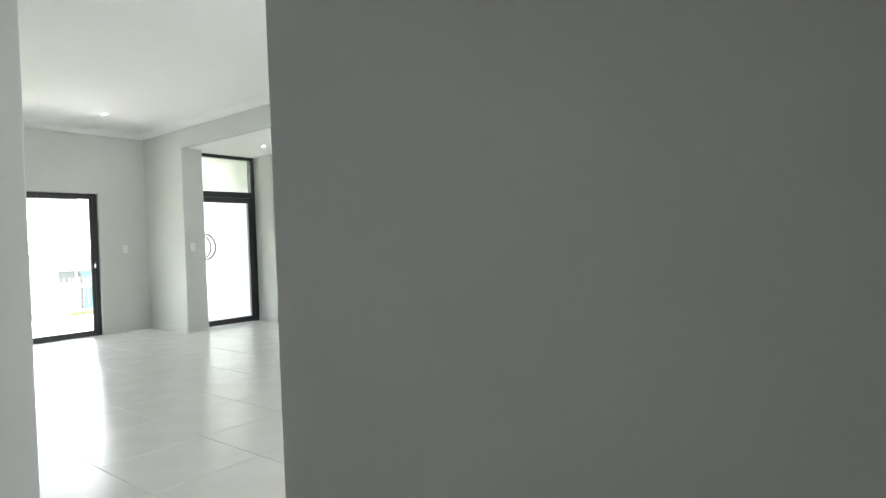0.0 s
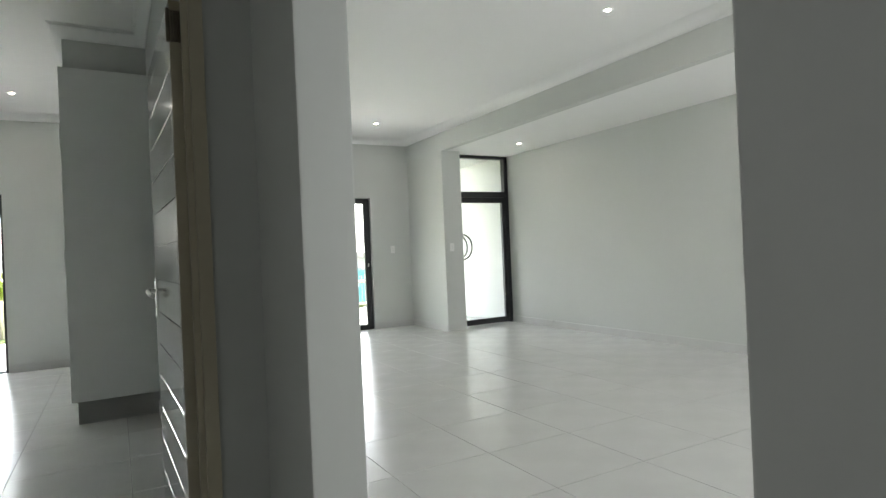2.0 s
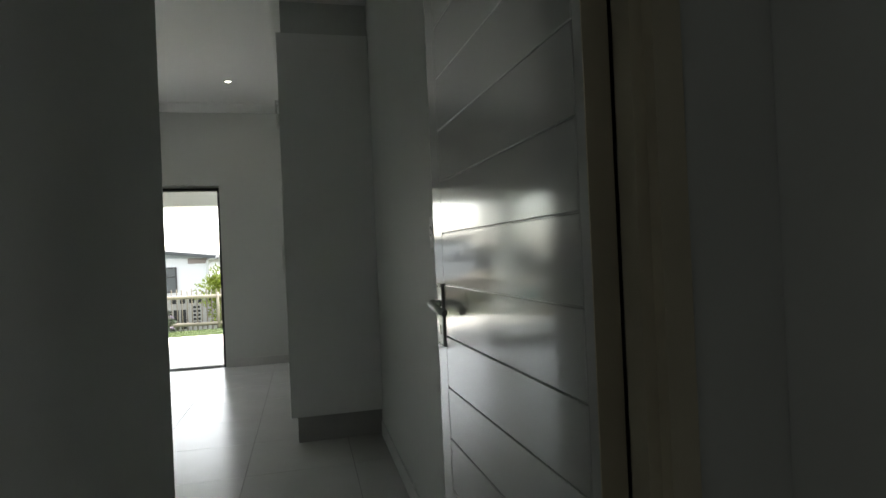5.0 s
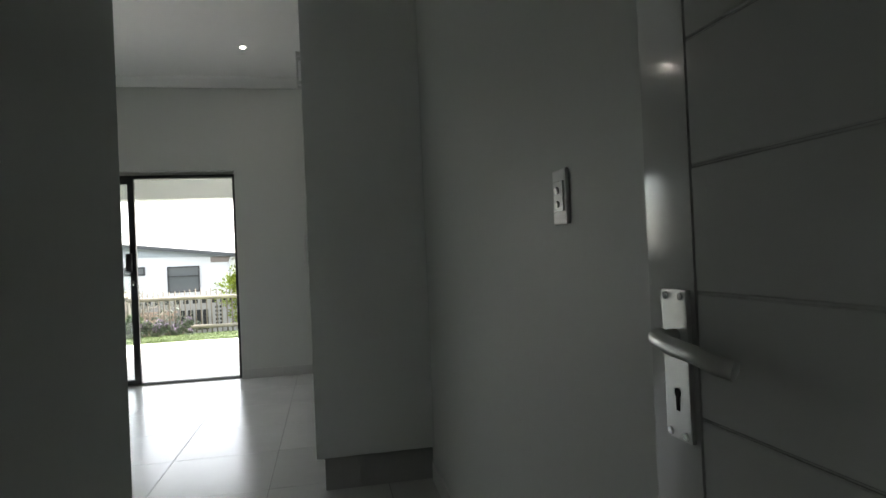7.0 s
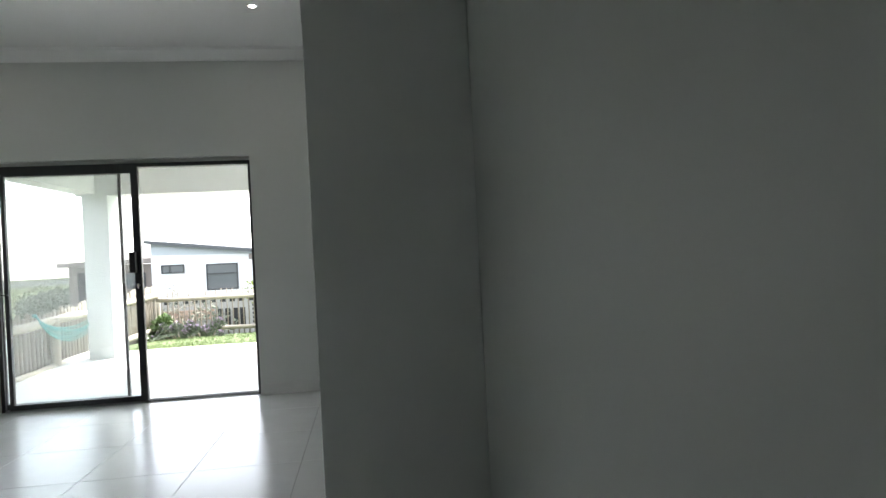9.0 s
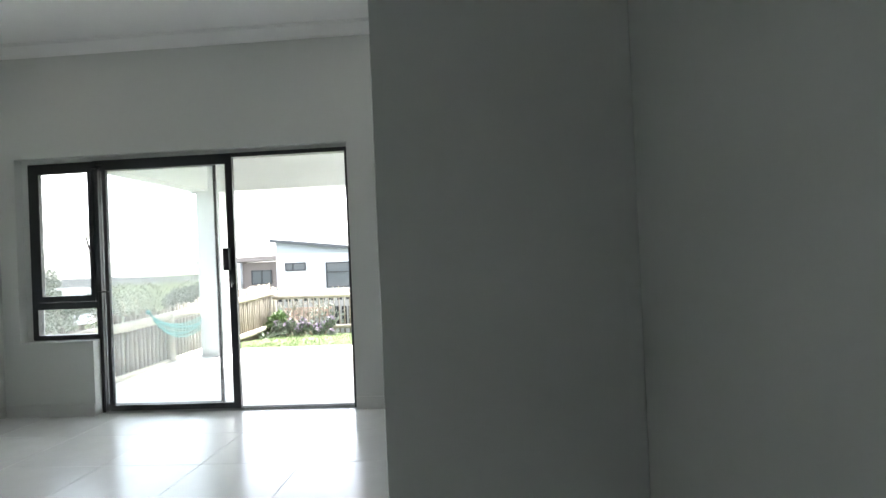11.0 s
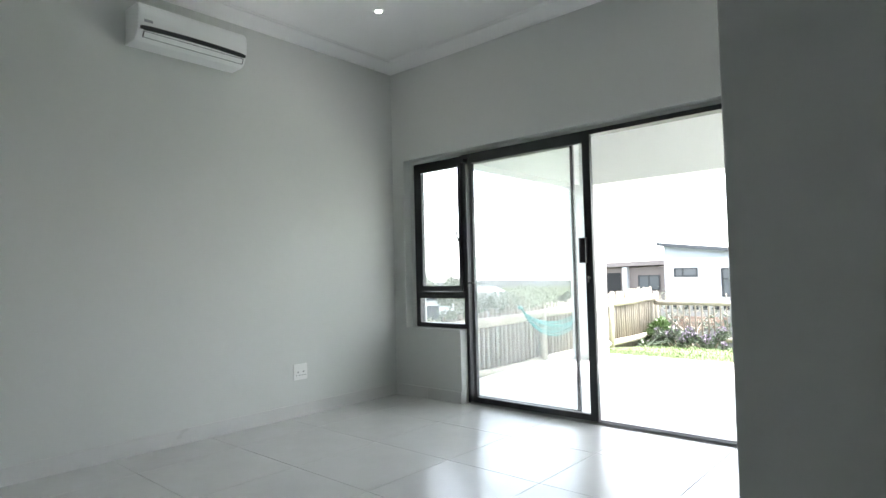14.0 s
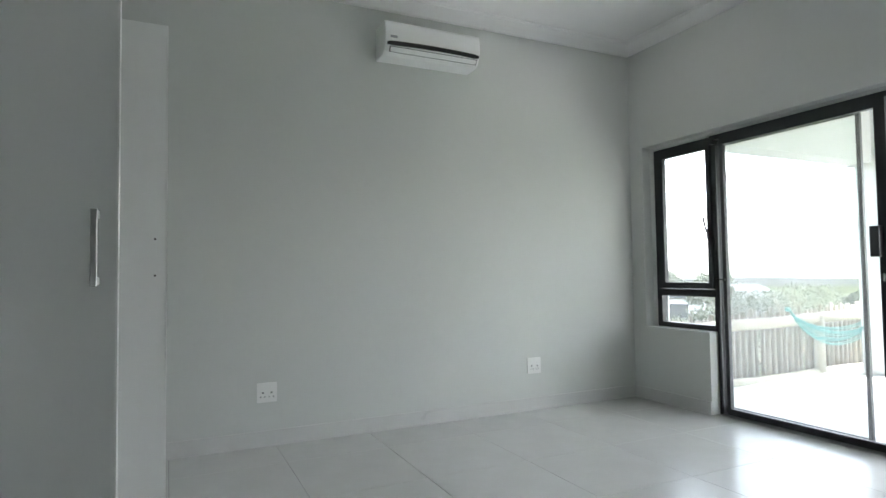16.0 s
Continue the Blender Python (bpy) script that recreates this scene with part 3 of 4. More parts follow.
# bank along the south side of the bedroom, two doors standing open
BY = -4.33
xs = [0.30, -0.62, -1.86, -2.93]
for k in range(3):
    x1, x0 = xs[k], xs[k + 1]
    unit = thing("wardrobe_unit", (x0, BY, 0), "tall white built-in wardrobe unit with a door standing open" if k else "tall white built-in wardrobe unit, doors shut", "wardrobe", "row of white wardrobes on the short wall")
    w = x1 - x0
    bm = bmesh.new()
    box(bm, 0, 0.016, -0.565, -0.022, 0.1, 2.733)
    box(bm, w - 0.016, w - 0.0005, -0.565, -0.022, 0.1, 2.733)
    for z in (0.1, 0.75, 1.4, 2.14, 2.717):
        box(bm, 0.016, w - 0.016, -0.565, -0.024, z, z + 0.016)
    box(bm, 0.016, w - 0.016, -0.568, -0.565, 0.1, 2.733)
    part("carcass", bm, BOARD, unit)
    part("plinth", one(0, w - 0.0005, -0.56, -0.05, 0, 0.1), PLINTH, unit)
    part("upper_door", one(0.001, w / 2 - 0.001, -0.020, 0, 2.19, 2.733), BOARD, unit)
    part("upper_door", one(w / 2 + 0.001, w - 0.001, -0.020, 0, 2.19, 2.733), BOARD, unit)
    if k == 0:
        part("door", one(0.001, w / 2 - 0.001, -0.020, 0, 0.102, 2.186), BOARD, unit)
        part("door", one(w / 2 + 0.001, w - 0.001, -0.020, 0, 0.102, 2.186), BOARD, unit)
    else:
        part("door", one(0.001, w / 2 - 0.001, -0.020, 0, 0.102, 2.186), BOARD, unit)
        yfree, ang = ((-3.765, 4.0), (-3.667, 0.0))[k - 1]
        L = yfree - BY
        d = part("door", one(-0.018, 0, 0.0, L - 0.002, 0.102, 2.186, 0.0008, 1), BOARD, unit, "white door standing open")
        d.matrix_basis = pose(w, 0.002, 0, 0, 0, -ang)
        part("edging", one(-0.019, 0.0015, L - 0.002, L + 0.001, 0.102, 2.186), EDGE, d, "bright white edging strip")
        if k == 2:
            for z in (1.087, 1.244):
                bm = bmesh.new()
                tube(bm, (-0.001, L - 0.046, z), (0.001, L - 0.046, z), 0.0045, n=10)
                part("screw_hole", bm, DARKHOLE, d, "small dark screw hole")
        else:
            bar_handle(d, 0.0, L - 0.042, 1.06, 1.232, 1)


# ---- electrical fittings ----
def socket(x, y, z):
    s = thing("wall_socket", (x, y, z), "white double wall socket set low in the grey wall", "socket", "wall sockets")
    plate = part("plate", one(0.0, 0.008, -0.062, 0.062, -0.062, 0.062, 0.003), PLASTIC, s)
    part("insert", one(0.008, 0.0105, -0.048, 0.048, -0.050, 0.050, 0.001, 1), PLASTIC, s)
    for dy in (-0.026, 0.026):
        for oy, oz, r in ((0, -0.001, 0.0055), (-0.0125, -0.026, 0.0038), (0.0125, -0.026, 0.0038)):
            bm = bmesh.new()
            tube(bm, (0.0095, dy + oy, oz), (0.0110, dy + oy, oz), r, n=10)
            part("pin_hole", bm, DARKHOLE, s, "dark pin hole")
        part("rocker", one(0.0100, 0.0135, dy - 0.007, dy + 0.007, 0.020, 0.036, 0.001, 1), PLASTIC, s)


socket(WX, -1.05, 0.346)
socket(WX, -3.085, 0.338)


def switch(at, rz, label):
    s = thing("light_switch", at, label, "switch", "light switches", rz=rz)
    part("plate", one(0.0, 0.009, -0.036, 0.036, -0.060, 0.060, 0.004), PLASTIC, s)
    part("insert", one(0.009, 0.0125, -0.026, 0.026, -0.032, 0.034, 0.001, 1), PLASTIC, s)
    for z in (-0.016, 0.014):
        bm = bmesh.new()
        tube(bm, (0.012, 0, z), (0.0175, 0, z - 0.001), 0.0085, 0.0065, 14)
        part("rocker", bm, SATIN, s, "small round switch")


switch((EX, -5.02, 1.312), 180, "white light switch plate with two small round switches beside the wardrobe")
switch((5.085, LY, 1.262), -90, "white light switch plate between the door and the corner")
switch((5.53, -0.90, 1.255), -90, "white light switch plate on the entrance pier")


def downlight(x, y, z):
    s = thing("downlight", (x, y, z), "small round recessed downlight, lit, in the white ceiling", "ceiling light", "recessed downlights")
    bm = bmesh.new()
    n = 24
    rings = [[bm.verts.new((math.cos(k * math.tau / n) * r, math.sin(k * math.tau / n) * r, h)) for k in range(n)] for r, h in ((0.042, 0.0), (0.040, -0.003), (0.022, -0.004), (0.018, -0.001))]
    for a, b in zip(rings, rings[1:]):
        for k in range(n):
            bm.faces.new((a[k], a[(k + 1) % n], b[(k + 1) % n], b[k]))
    part("trim", bm, PLASTIC, s)
    bm = bmesh.new()
    tube(bm, (0, 0, -0.0005), (0, 0, -0.003), 0.018, n=20)
    part("lens", bm, GLOW, s, "glowing lens")
    light = bpy.data.lights.new("downlight_glow", "AREA")
    light.shape, light.size, light.energy, light.color = "DISK", 0.05, LAMP_W, (1.0, 0.95, 0.88)
    ob = new("downlight_glow", light)
    ob.parent = s
    ob.location = (0, 0, -0.006)


for x, y, z in ((0.25, -0.93, H), (-2.18, -0.84, H), (4.435, -0.79, H), (4.6, -5.1, H), (6.23, -1.73, HL), (6.25, -5.17, HL)):
    downlight(x, y, z)

# ---- air conditioner ----
ac = thing("air_conditioner", (WX, -1.968, 2.562), "white wall-mounted split air conditioner with a black curved stripe", "air conditioner")
AL = 0.365
prof = [(0.0, 0.028), (0.135, 0.028), (0.172, 0.048), (0.197, 0.088), (0.205, 0.120), (0.208, 0.185), (0.200, 0.235), (0.185, 0.253), (0.0, 0.258)]
bm = bmesh.new()
ends = []
for s, sc in ((-AL, 0.985), (-AL + 0.012, 1.0), (AL - 0.012, 1.0), (AL, 0.985)):
    ends.append([bm.verts.new((u * sc, s, 0.129 + (v - 0.129) * sc)) for u, v in prof])
for a, b in zip(ends, ends[1:]):
    for k in range(len(prof)):
        bm.faces.new((a[k], a[(k + 1) % len(prof)], b[(k + 1) % len(prof)], b[k]))
bm.faces.new(ends[0][::-1])
bm.faces.new(ends[-1])
part("casing", bm, ACWHITE, ac)
bm = bmesh.new()
N = 20
top, bot = [], []
for k in range(N + 1):
    s = -0.355 + 0.709 * k / N
    u = (k / N - 0.5) * 2
    zc = 0.092 + 0.010 * (1 - u * u)
    hw = 0.013 if abs(u) < 0.95 else 0.008
    top.append((s, zc + hw))
    bot.append((s, zc - hw))
vt = [[bm.verts.new((0.203 + d, s, z)) for s, z in top] for d in (0, 0.009)]
vb = [[bm.verts.new((0.198 + d, s, z)) for s, z in bot] for d in (0, 0.009)]
for k in range(N):
    bm.faces.new((vt[1][k], vt[1][k + 1], vb[1][k + 1], vb[1][k]))
    bm.faces.new((vt[0][k], vt[0][k + 1], vt[1][k + 1], vt[1][k]))
    bm.faces.new((vb[0][k], vb[0][k + 1], vb[1][k + 1], vb[1][k]))
part("stripe", bm, BLACK, ac, "glossy black curved stripe")
flapm = Matrix.Translation((0.174, 0, 0.044)) @ Matrix.Rotation(radians(29), 4, "Y")
bm = bmesh.new()
box(bm, -0.004, 0.006, -0.325, 0.340, 0.002, 0.036, flapm)
part("louvre", bevelled(bm, 0.002, 1), ACWHITE, ac, "white air outlet flap")
bm = bmesh.new()
box(bm, -0.004, 0.0035, -0.330, 0.345, -0.001, 0.039, flapm)
part("louvre_gap", bm, BLACK, ac, "dark gap round the flap")
part("badge", one(0.2055, 0.2085, -0.33, -0.28, 0.132, 0.148), GREYMARK, ac, "small grey maker's mark")

# ---- patio ----
patio = structure("patio", one(-2.95, 9.5, 0.22, 3.50, -0.55, -0.030), GROUT, "pale tiled patio slab")
structure("wall_patio_column", one(-2.72, -2.40, 2.90, 3.25, -0.03, 2.15, 0.006), PATIOWALL, "white rendered patio column")
bm = bmesh.new()
box(bm, -2.80, 5.4, 2.90, 3.25, 2.15, 2.82)
box(bm, -2.80, -2.55, 0.22, 2.90, 2.17, 2.82)
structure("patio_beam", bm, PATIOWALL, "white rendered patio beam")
bm = bmesh.new()
box(bm, -2.80, 1.59, 0.22, 3.25, 2.82, 2.97)
box(bm, 1.59, 5.4, 0.49, 3.25, 2.82, 2.97)
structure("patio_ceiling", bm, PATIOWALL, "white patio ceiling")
bm = bmesh.new()
box(bm, -3.2, 9.5, -5.4, 3.3, 3.35, 3.5)
box(bm, -1.4, 9.5, -11.4, -5.4, 3.35, 3.5)
structure("roof", bm, ROOF, "flat roof of the house")
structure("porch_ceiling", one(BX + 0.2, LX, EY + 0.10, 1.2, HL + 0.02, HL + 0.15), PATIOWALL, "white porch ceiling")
structure("floor_porch", one(BX + 0.32, LX, EY + 0.05, 0.22, -0.12, -0.012), PATIO, "pale porch floor")


# ---- ground ----
def ground_z(x, y):
    """Lawn falls gently from the patio, the land behind the fences drops away, with a hill far off."""
    out = max(0.0, y - 3.5, -2.95 - x)
    z = -0.06 - 0.080 * min(out, 3.6)
    drop = max(0.0, y - 7.3, (-3.3 - x) * 1.0)
    z -= min(drop * 0.16, 1.9)
    d = math.hypot(x, y)
    if d > 60:
        z -= (d - 60) * 0.013
    return z


def lerp_axis(a, b, fine0, fine1, step):
    vals = [fine0 + step * k for k in range(int((fine1 - fine0) / step) + 1)]
    s, v = step, fine1
    while v < b:
        s *= 1.35
        v += s
        vals.append(min(v, b))
    s, v = step, fine0
    while v > a:
        s *= 1.35
        v -= s
        vals.insert(0, max(v, a))
    return vals


gx, gy = lerp_axis(-1500, 1500, -12, 16, 0.5), lerp_axis(-1500, 1500, 0.5, 24, 0.5)
bm = bmesh.new()
grid = [[bm.verts.new((x, y, ground_z(x, y) if y > 3.45 or x < -3.0 else -0.6)) for x in gx] for y in gy]
for j in range(len(gy) - 1):
    for i in range(len(gx) - 1):
        f = bm.faces.new((grid[j][i], grid[j][i + 1], grid[j + 1][i + 1], grid[j + 1][i]))
        f.smooth = True
structure("ground", bm, SOIL, "dry grassy ground falling away behind the fence")

# lawn: a mown slab that follows the ground
bm = bmesh.new()
lx = [-3.1 + 0.4 * k for k in range(32)]
ly = [3.50 + 0.25 * k for k in range(15)]
g2 = [[bm.verts.new((x, y, ground_z(x, y) + 0.035 + 0.01 * noise.noise((x * 1.3, y * 1.3, 0)))) for x in lx] for y in ly]
for j in range(len(ly) - 1):
    for i in range(len(lx) - 1):
        bm.faces.new((g2[j][i], g2[j][i + 1], g2[j + 1][i + 1], g2[j + 1][i])).smooth = True
structure("lawn", bm, GRASS, "mown green lawn")
rng = random.Random(5)
verts, faces = [], []
for k in range(26000):
    x, y = rng.uniform(-3.0, 3.2), 3.5 + 3.4 * rng.random() ** 1.2
    z = ground_z(x, y) + 0.03
    a, h, w = rng.uniform(0, math.pi), rng.uniform(0.02, 0.045), 0.004
    dx, dy = math.cos(a) * w, math.sin(a) * w
    i = len(verts)
    verts += [(x - dx, y - dy, z), (x + dx, y + dy, z), (x + rng.uniform(-0.02, 0.02), y + rng.uniform(-0.02, 0.02), z + h)]
    faces.append((i, i + 1, i + 2))
me = bpy.data.meshes.new("grass")
me.from_pydata(verts, [], faces)
me.materials.append(GRASS)
tagged(new("grass", me), label="short mown grass blades on the lawn", category="grass", kind="stuff")

# far hills
for name, mat, az0, az1, dist, hgt, seed in (("hill", HILL, -85, -8, 170, 4.6, 3), ("hill", HILL, -5, 60, 260, 5.0, 8)):
    bm = bmesh.new()
    rowsv = []
    for k in range(81):
        az = radians(az0 + (az1 - az0) * k / 80)
        env = math.sin(math.pi * k / 80) ** 0.5
        top = hgt * env * (0.65 + 0.35 * noise.noise((k * 0.09, seed, 0))) + 0.25 * noise.noise((k * 0.9, seed, 3))
        col = []
        for j, (dd, hh) in enumerate(((0, -3), (25, 0.35), (55, 0.75), (90, 1.0), (200, 0.2))):
            r = dist + dd
            col.append(bm.verts.new((math.sin(az) * r, math.cos(az) * r, -5.0 - dist * 0.003 + (hh * top if hh > 0 else hh) + 0.4 * noise.noise((k * 0.4, j, seed)))))
        rowsv.append(col)
    for a, b in zip(rowsv, rowsv[1:]):
        for j in range(4):
            bm.faces.new((a[j], b[j], b[j + 1], a[j + 1])).smooth = True
    structure("hill", bm, mat, "hazy scrub-covered hillside on the horizon")


# ---- fences ----
def fence(at, pts, rails, top, gap, tall, label, seed, width=0.035, post=0.055):
    """Upright split poles on two round rails along a line of ground points."""
    r = random.Random(seed)
    f = thing("pole_fence", at, label, "fence")
    o = Vector(at)
    (xa, ya), (xb, yb) = pts
    L = math.hypot(xb - xa, yb - ya)
    n = int(L / gap)
    nx, ny = -(yb - ya) / L, (xb - xa) / L
    for k in range(n + 1):
        u = k / n
        x, y = xa + (xb - xa) * u, ya + (yb - ya) * u
        zb = ground_z(x, y) - 0.05
        zt = top(u) + r.uniform(-tall, tall)
        w = width * r.uniform(0.7, 1.15)
        bm = bmesh.new()
        tube(bm, Vector((x + nx * 0.045, y + ny * 0.045, zb)) - o, Vector((x + nx * 0.045 + r.uniform(-0.012, 0.012), y + ny * 0.045, zt)) - o, w / 2, w / 2 * 0.85, 7)
        part("pole", bm, POLE, f)
    for za, zb2, rr in rails:
        bm = bmesh.new()
        sweep(bm, [Vector((xa + (xb - xa) * u - nx * 0.02, ya + (yb - ya) * u - ny * 0.02, za + (zb2 - za) * u + 0.006 * math.sin(u * 21))) - o for u in (i / 12 for i in range(13))], rr, 10)
        part("rail", bm, RAIL, f, "weathered round rail")
    m = max(2, int(L / 1.9) + 1)
    for k in range(m):
        u = k / (m - 1)
        x, y = xa + (xb - xa) * u, ya + (yb - ya) * u
        bm = bmesh.new()
        tube(bm, Vector((x - nx * 0.04, y - ny * 0.04, ground_z(x, y) - 0.1)) - o, Vector((x - nx * 0.04, y - ny * 0.04, top(u) - 0.08)) - o, post, post * 0.9, 10)
        part("post", bm, RAIL, f, "thick round post")
    return f


fence((-2.93, 3.5, -0.1), [(-2.88, 0.4), (-3.28, 7.0)], [(0.54, 0.56, 0.055), (0.0, -0.10, 0.05)], lambda u: 0.63 + 0.12 * u, 0.095, 0.035,
      "close-set split pole fence with two thick round rails along the patio", 11, 0.06)
fence((0, 7.0, -0.3), [(-3.28, 7.0), (8.0, 7.0)], [(0.46, 0.42, 0.042), (-0.16, -0.20, 0.042)], lambda u: 0.62, 0.105, 0.03,
      "open pole fence with pale rails at the end of the lawn", 12, 0.030, 0.034)

# ---- hammock ----
ham = thing("hammock", (-2.83, 2.72, 0.6), "turquoise cord hammock hung from the fence rail to the patio column", "hammock")
A, B = Vector((0.02, -0.86, 0.08)), Vector((0.12, 0.66, 0.12))
r = random.Random(4)
for k in range(12):
    s = k / 11
    sag = 0.24 + 0.17 * s + r.uniform(-0.01, 0.01)
    side = 0.05 * math.sin(s * 6)
    bm = bmesh.new()
    sweep(bm, [A.lerp(B, u) + Vector((side * math.sin(math.pi * u) + 0.02 * s, 0, -sag * (1 - (2 * u - 1) ** 2) ** 0.8)) for u in (i / 16 for i in range(17))], 0.006, 5)
    part("cord", bm, TEAL, ham)
for c in (A, B):
    bm = bmesh.new()
    bmesh.ops.create_uvsphere(bm, u_segments=10, v_segments=6, radius=0.022, matrix=Matrix.Translation(c) @ Matrix.Diagonal((1, 1.5, 1, 1)))
    part("knot", bm, TEAL, ham, "knotted cord end")


# ---- plants ----
def leaves(name, mat, parent, r, n, fill, size, label="", narrow=0.45):
    """Many small pointed leaves; fill(r) gives a place and an outward direction."""
    verts, faces = [], []
    for k in range(n):
        p, out = fill(r)
        d = (out + Vector((r.gauss(0, 0.6), r.gauss(0, 0.6), r.gauss(0, 0.5)))).normalized()
        side = d.cross(Vector((r.gauss(0, 1), r.gauss(0, 1), r.gauss(0, 1)))).normalized()
        s = size * r.uniform(0.6, 1.3)
        up = side.cross(d) * s * 0.15
        i = len(verts)
        verts += [p, p + d * s * 0.5 + side * s * narrow * 0.5 + up, p + d * s, p + d * s * 0.5 - side * s * narrow * 0.5 + up]
        faces += [(i, i + 1, i + 2), (i, i + 2, i + 3)]
    me = bpy.data.meshes.new(name)
    me.from_pydata(verts, [], faces)
    me.materials.append(mat)
    ob = new(name, me)
    ob.parent = parent
    return tagged(ob, label=label, kind="stuff")


def clumps(r, centres):
    def fill(rr):
        c, rad = rr.choice(centres)
        d = Vector((rr.gauss(0, 1), rr.gauss(0, 1), rr.gauss(0, 1))).normalized()
        return c + d * rad * rr.random() ** 0.4, d
    return fill


def bush(at, w, h, mat, label, seed, n, size, k=16, category="bush", d=None):
    r = random.Random(seed)
    b = thing("bush", at, label, category)
    cs = []
    for i in range(k):
        c = Vector((r.uniform(-w, w) / 2, r.uniform(-1, 1) * (d or w) / 2, h * r.uniform(0.15, 0.85)))
        cs.append((c, min(w, h) * r.uniform(0.14, 0.26)))
    bm = bmesh.new()
    for c, rad in cs[:9]:
        tube(bm, (c.x * 0.2, c.y * 0.2, -0.1), c, 0.018, 0.006, 5)
    part("stems", bm, BARK, b)
    leaves("foliage", mat, b, r, n, clumps(r, cs), size)
    return b, cs


bush((-0.6, 8.1, -0.5), 1.4, 1.6, LEAF_Y, "bright yellow-green leafy bush behind the pole fence", 21, 9000, 0.085, 26)
bush((0.2, 8.3, -0.5), 1.5, 1.3, LEAF_Y, "bright yellow-green leafy bush behind the pole fence", 22, 5000, 0.085, 20)
for i, (x, y, w, h) in enumerate(((-3.05, 6.45, 0.7, 0.30), (-2.6, 6.5, 0.7, 0.36), (-2.2, 6.5, 0.7, 0.34))):
    b, cs = bush((x, y, ground_z(x, y)), w, h, LEAF_D, "low dusky shrub with purple flowers in the bed along the fence", 30 + i, 2600, 0.05, 12)
    leaves("flowers", PURPLE, b, random.Random(50 + i), 60 + 260 * i, clumps(None, [(c + Vector((0, 0, rad * 0.8)), rad * 0.7) for c, rad in cs]), 0.04, "small purple flowers", 0.9)
bush((-3.12, 6.6, ground_z(-3, 6.6)), 0.5, 0.58, LEAF_G, "upright green shrub in the corner of the flower bed", 41, 2200, 0.07, 12)
# a spiky plant in the corner
pl = thing("spiky_plant", (-3.02, 5.95, ground_z(-3.0, 5.95)), "dusky green spiky palm-like plant in the flower bed", "plant")
r = random.Random(9)
for k in range(34):
    a, e, L = r.uniform(0, math.tau), r.uniform(0.25, 1.3), r.uniform(0.35, 0.55)
    bm = bmesh.new()
    last = None
    for i in range(5):
        u = i / 4
        p = Vector((math.cos(a) * math.cos(e) * L * u, math.sin(a) * math.cos(e) * L * u, math.sin(e) * L * u - 0.18 * u * u))
        s = Vector((-math.sin(a), math.cos(a), 0)) * 0.026 * (1 - u) + Vector((0, 0, 0))
        cur = (bm.verts.new(p - s), bm.verts.new(p + s + Vector((0, 0, 0.003))))
        if last:
            bm.faces.new((last[0], last[1], cur[1], cur[0]))
        last = cur
    part("blade", bm, LEAF_D, pl)


def tree(at, height, spread, label, seed, mat, n, bare=False, size=0.12):
    r = random.Random(seed)
    t = thing("tree", at, label, "tree")
    bm = bmesh.new()
    tips = []

    def grow(p, d, L, rad, depth):
        steps = 4
        pts = [p]
        for s in range(steps):
            d = (d + Vector((r.gauss(0, 0.12), r.gauss(0, 0.12), r.gauss(0, 0.05)))).normalized()
            pts.append(pts[-1] + d * L / steps)
        for i in range(steps):
            tube(bm, pts[i], pts[i + 1], rad * (1 - 0.12 * i), rad * (1 - 0.12 * (i + 1)), 6 if depth < 2 else 4, False)
        if depth >= 4:
            tips.append(pts[-1])
            return
        for c in range(r.choice((2, 3, 3))):
            nd = (d + Vector((r.gauss(0, 0.65) * spread, r.gauss(0, 0.65) * spread, r.gauss(0.05, 0.25)))).normalized()
            grow(pts[-1] if c else pts[-2], nd, L * r.uniform(0.6, 0.8), rad * 0.55, depth + 1)

    grow(Vector((0, 0, -0.2)), Vector((0, 0, 1)), height * 0.34, height * 0.022, 0)
    part("trunk", bm, BARK, t, "pale branching trunk")
    leaves("crown", mat, t, r, n, clumps(r, [(p, 0.22 * (0.6 if bare else 1.5)) for p in tips]), size)
    return t


tree((-5.6, 5.8, -1.6), 3.0, 1.1, "thin spreading thorn tree with few small leaves behind the fence", 61, LEAF_P, 700, True, 0.04)
tree((-9.5, 12.5, -2.2), 3.3, 1.2, "spreading thorn tree with sparse leaves on the slope", 62, LEAF_P, 1400, True, 0.06)
tree((-16, 18, -2.6), 4.0, 1.1, "leafy green tree on the slope", 63, LEAF_P, 6000, False, 0.14)
tree((-22, 24, -2.8), 4.2, 1.1, "leafy green tree on the slope", 64, LEAF_P, 6000, False, 0.16)
tree((-14, 26, -3.0), 4.0, 1.0, "leafy green tree on the slope", 65, LEAF_P, 6000, False, 0.16)
tree((-30, 30, -2.8), 4.6, 1.0, "leafy green tree on the slope", 66, LEAF_P, 6000, False, 0.18)
tree((-3.9, 10.5, -1.2), 2.4, 1.3, "thin bare-branched shrub tree behind the fence corner", 67, LEAF_P, 700, True, 0.05)


# rough scrub over the slope below the fence
scrub_r = random.Random(77)
scrub = []
for k in range(150):
    az, dist = radians(scrub_r.uniform(-75, -8)), scrub_r.uniform(13, 75)
    sx, sy = math.sin(az) * dist, math.cos(az) * dist
    rad = scrub_r.uniform(0.5, 1.2) * (0.6 + dist / 60)
    scrub.append((Vector((sx, sy, ground_z(sx, sy) + rad * 0.5)), rad))
base = thing("scrub", (0, 0, 0), "dusty green scrub covering the slope below the pole fence", "scrub")
leaves("foliage", LEAF_P, base, scrub_r, 30000, clumps(None, scrub), 0.22)

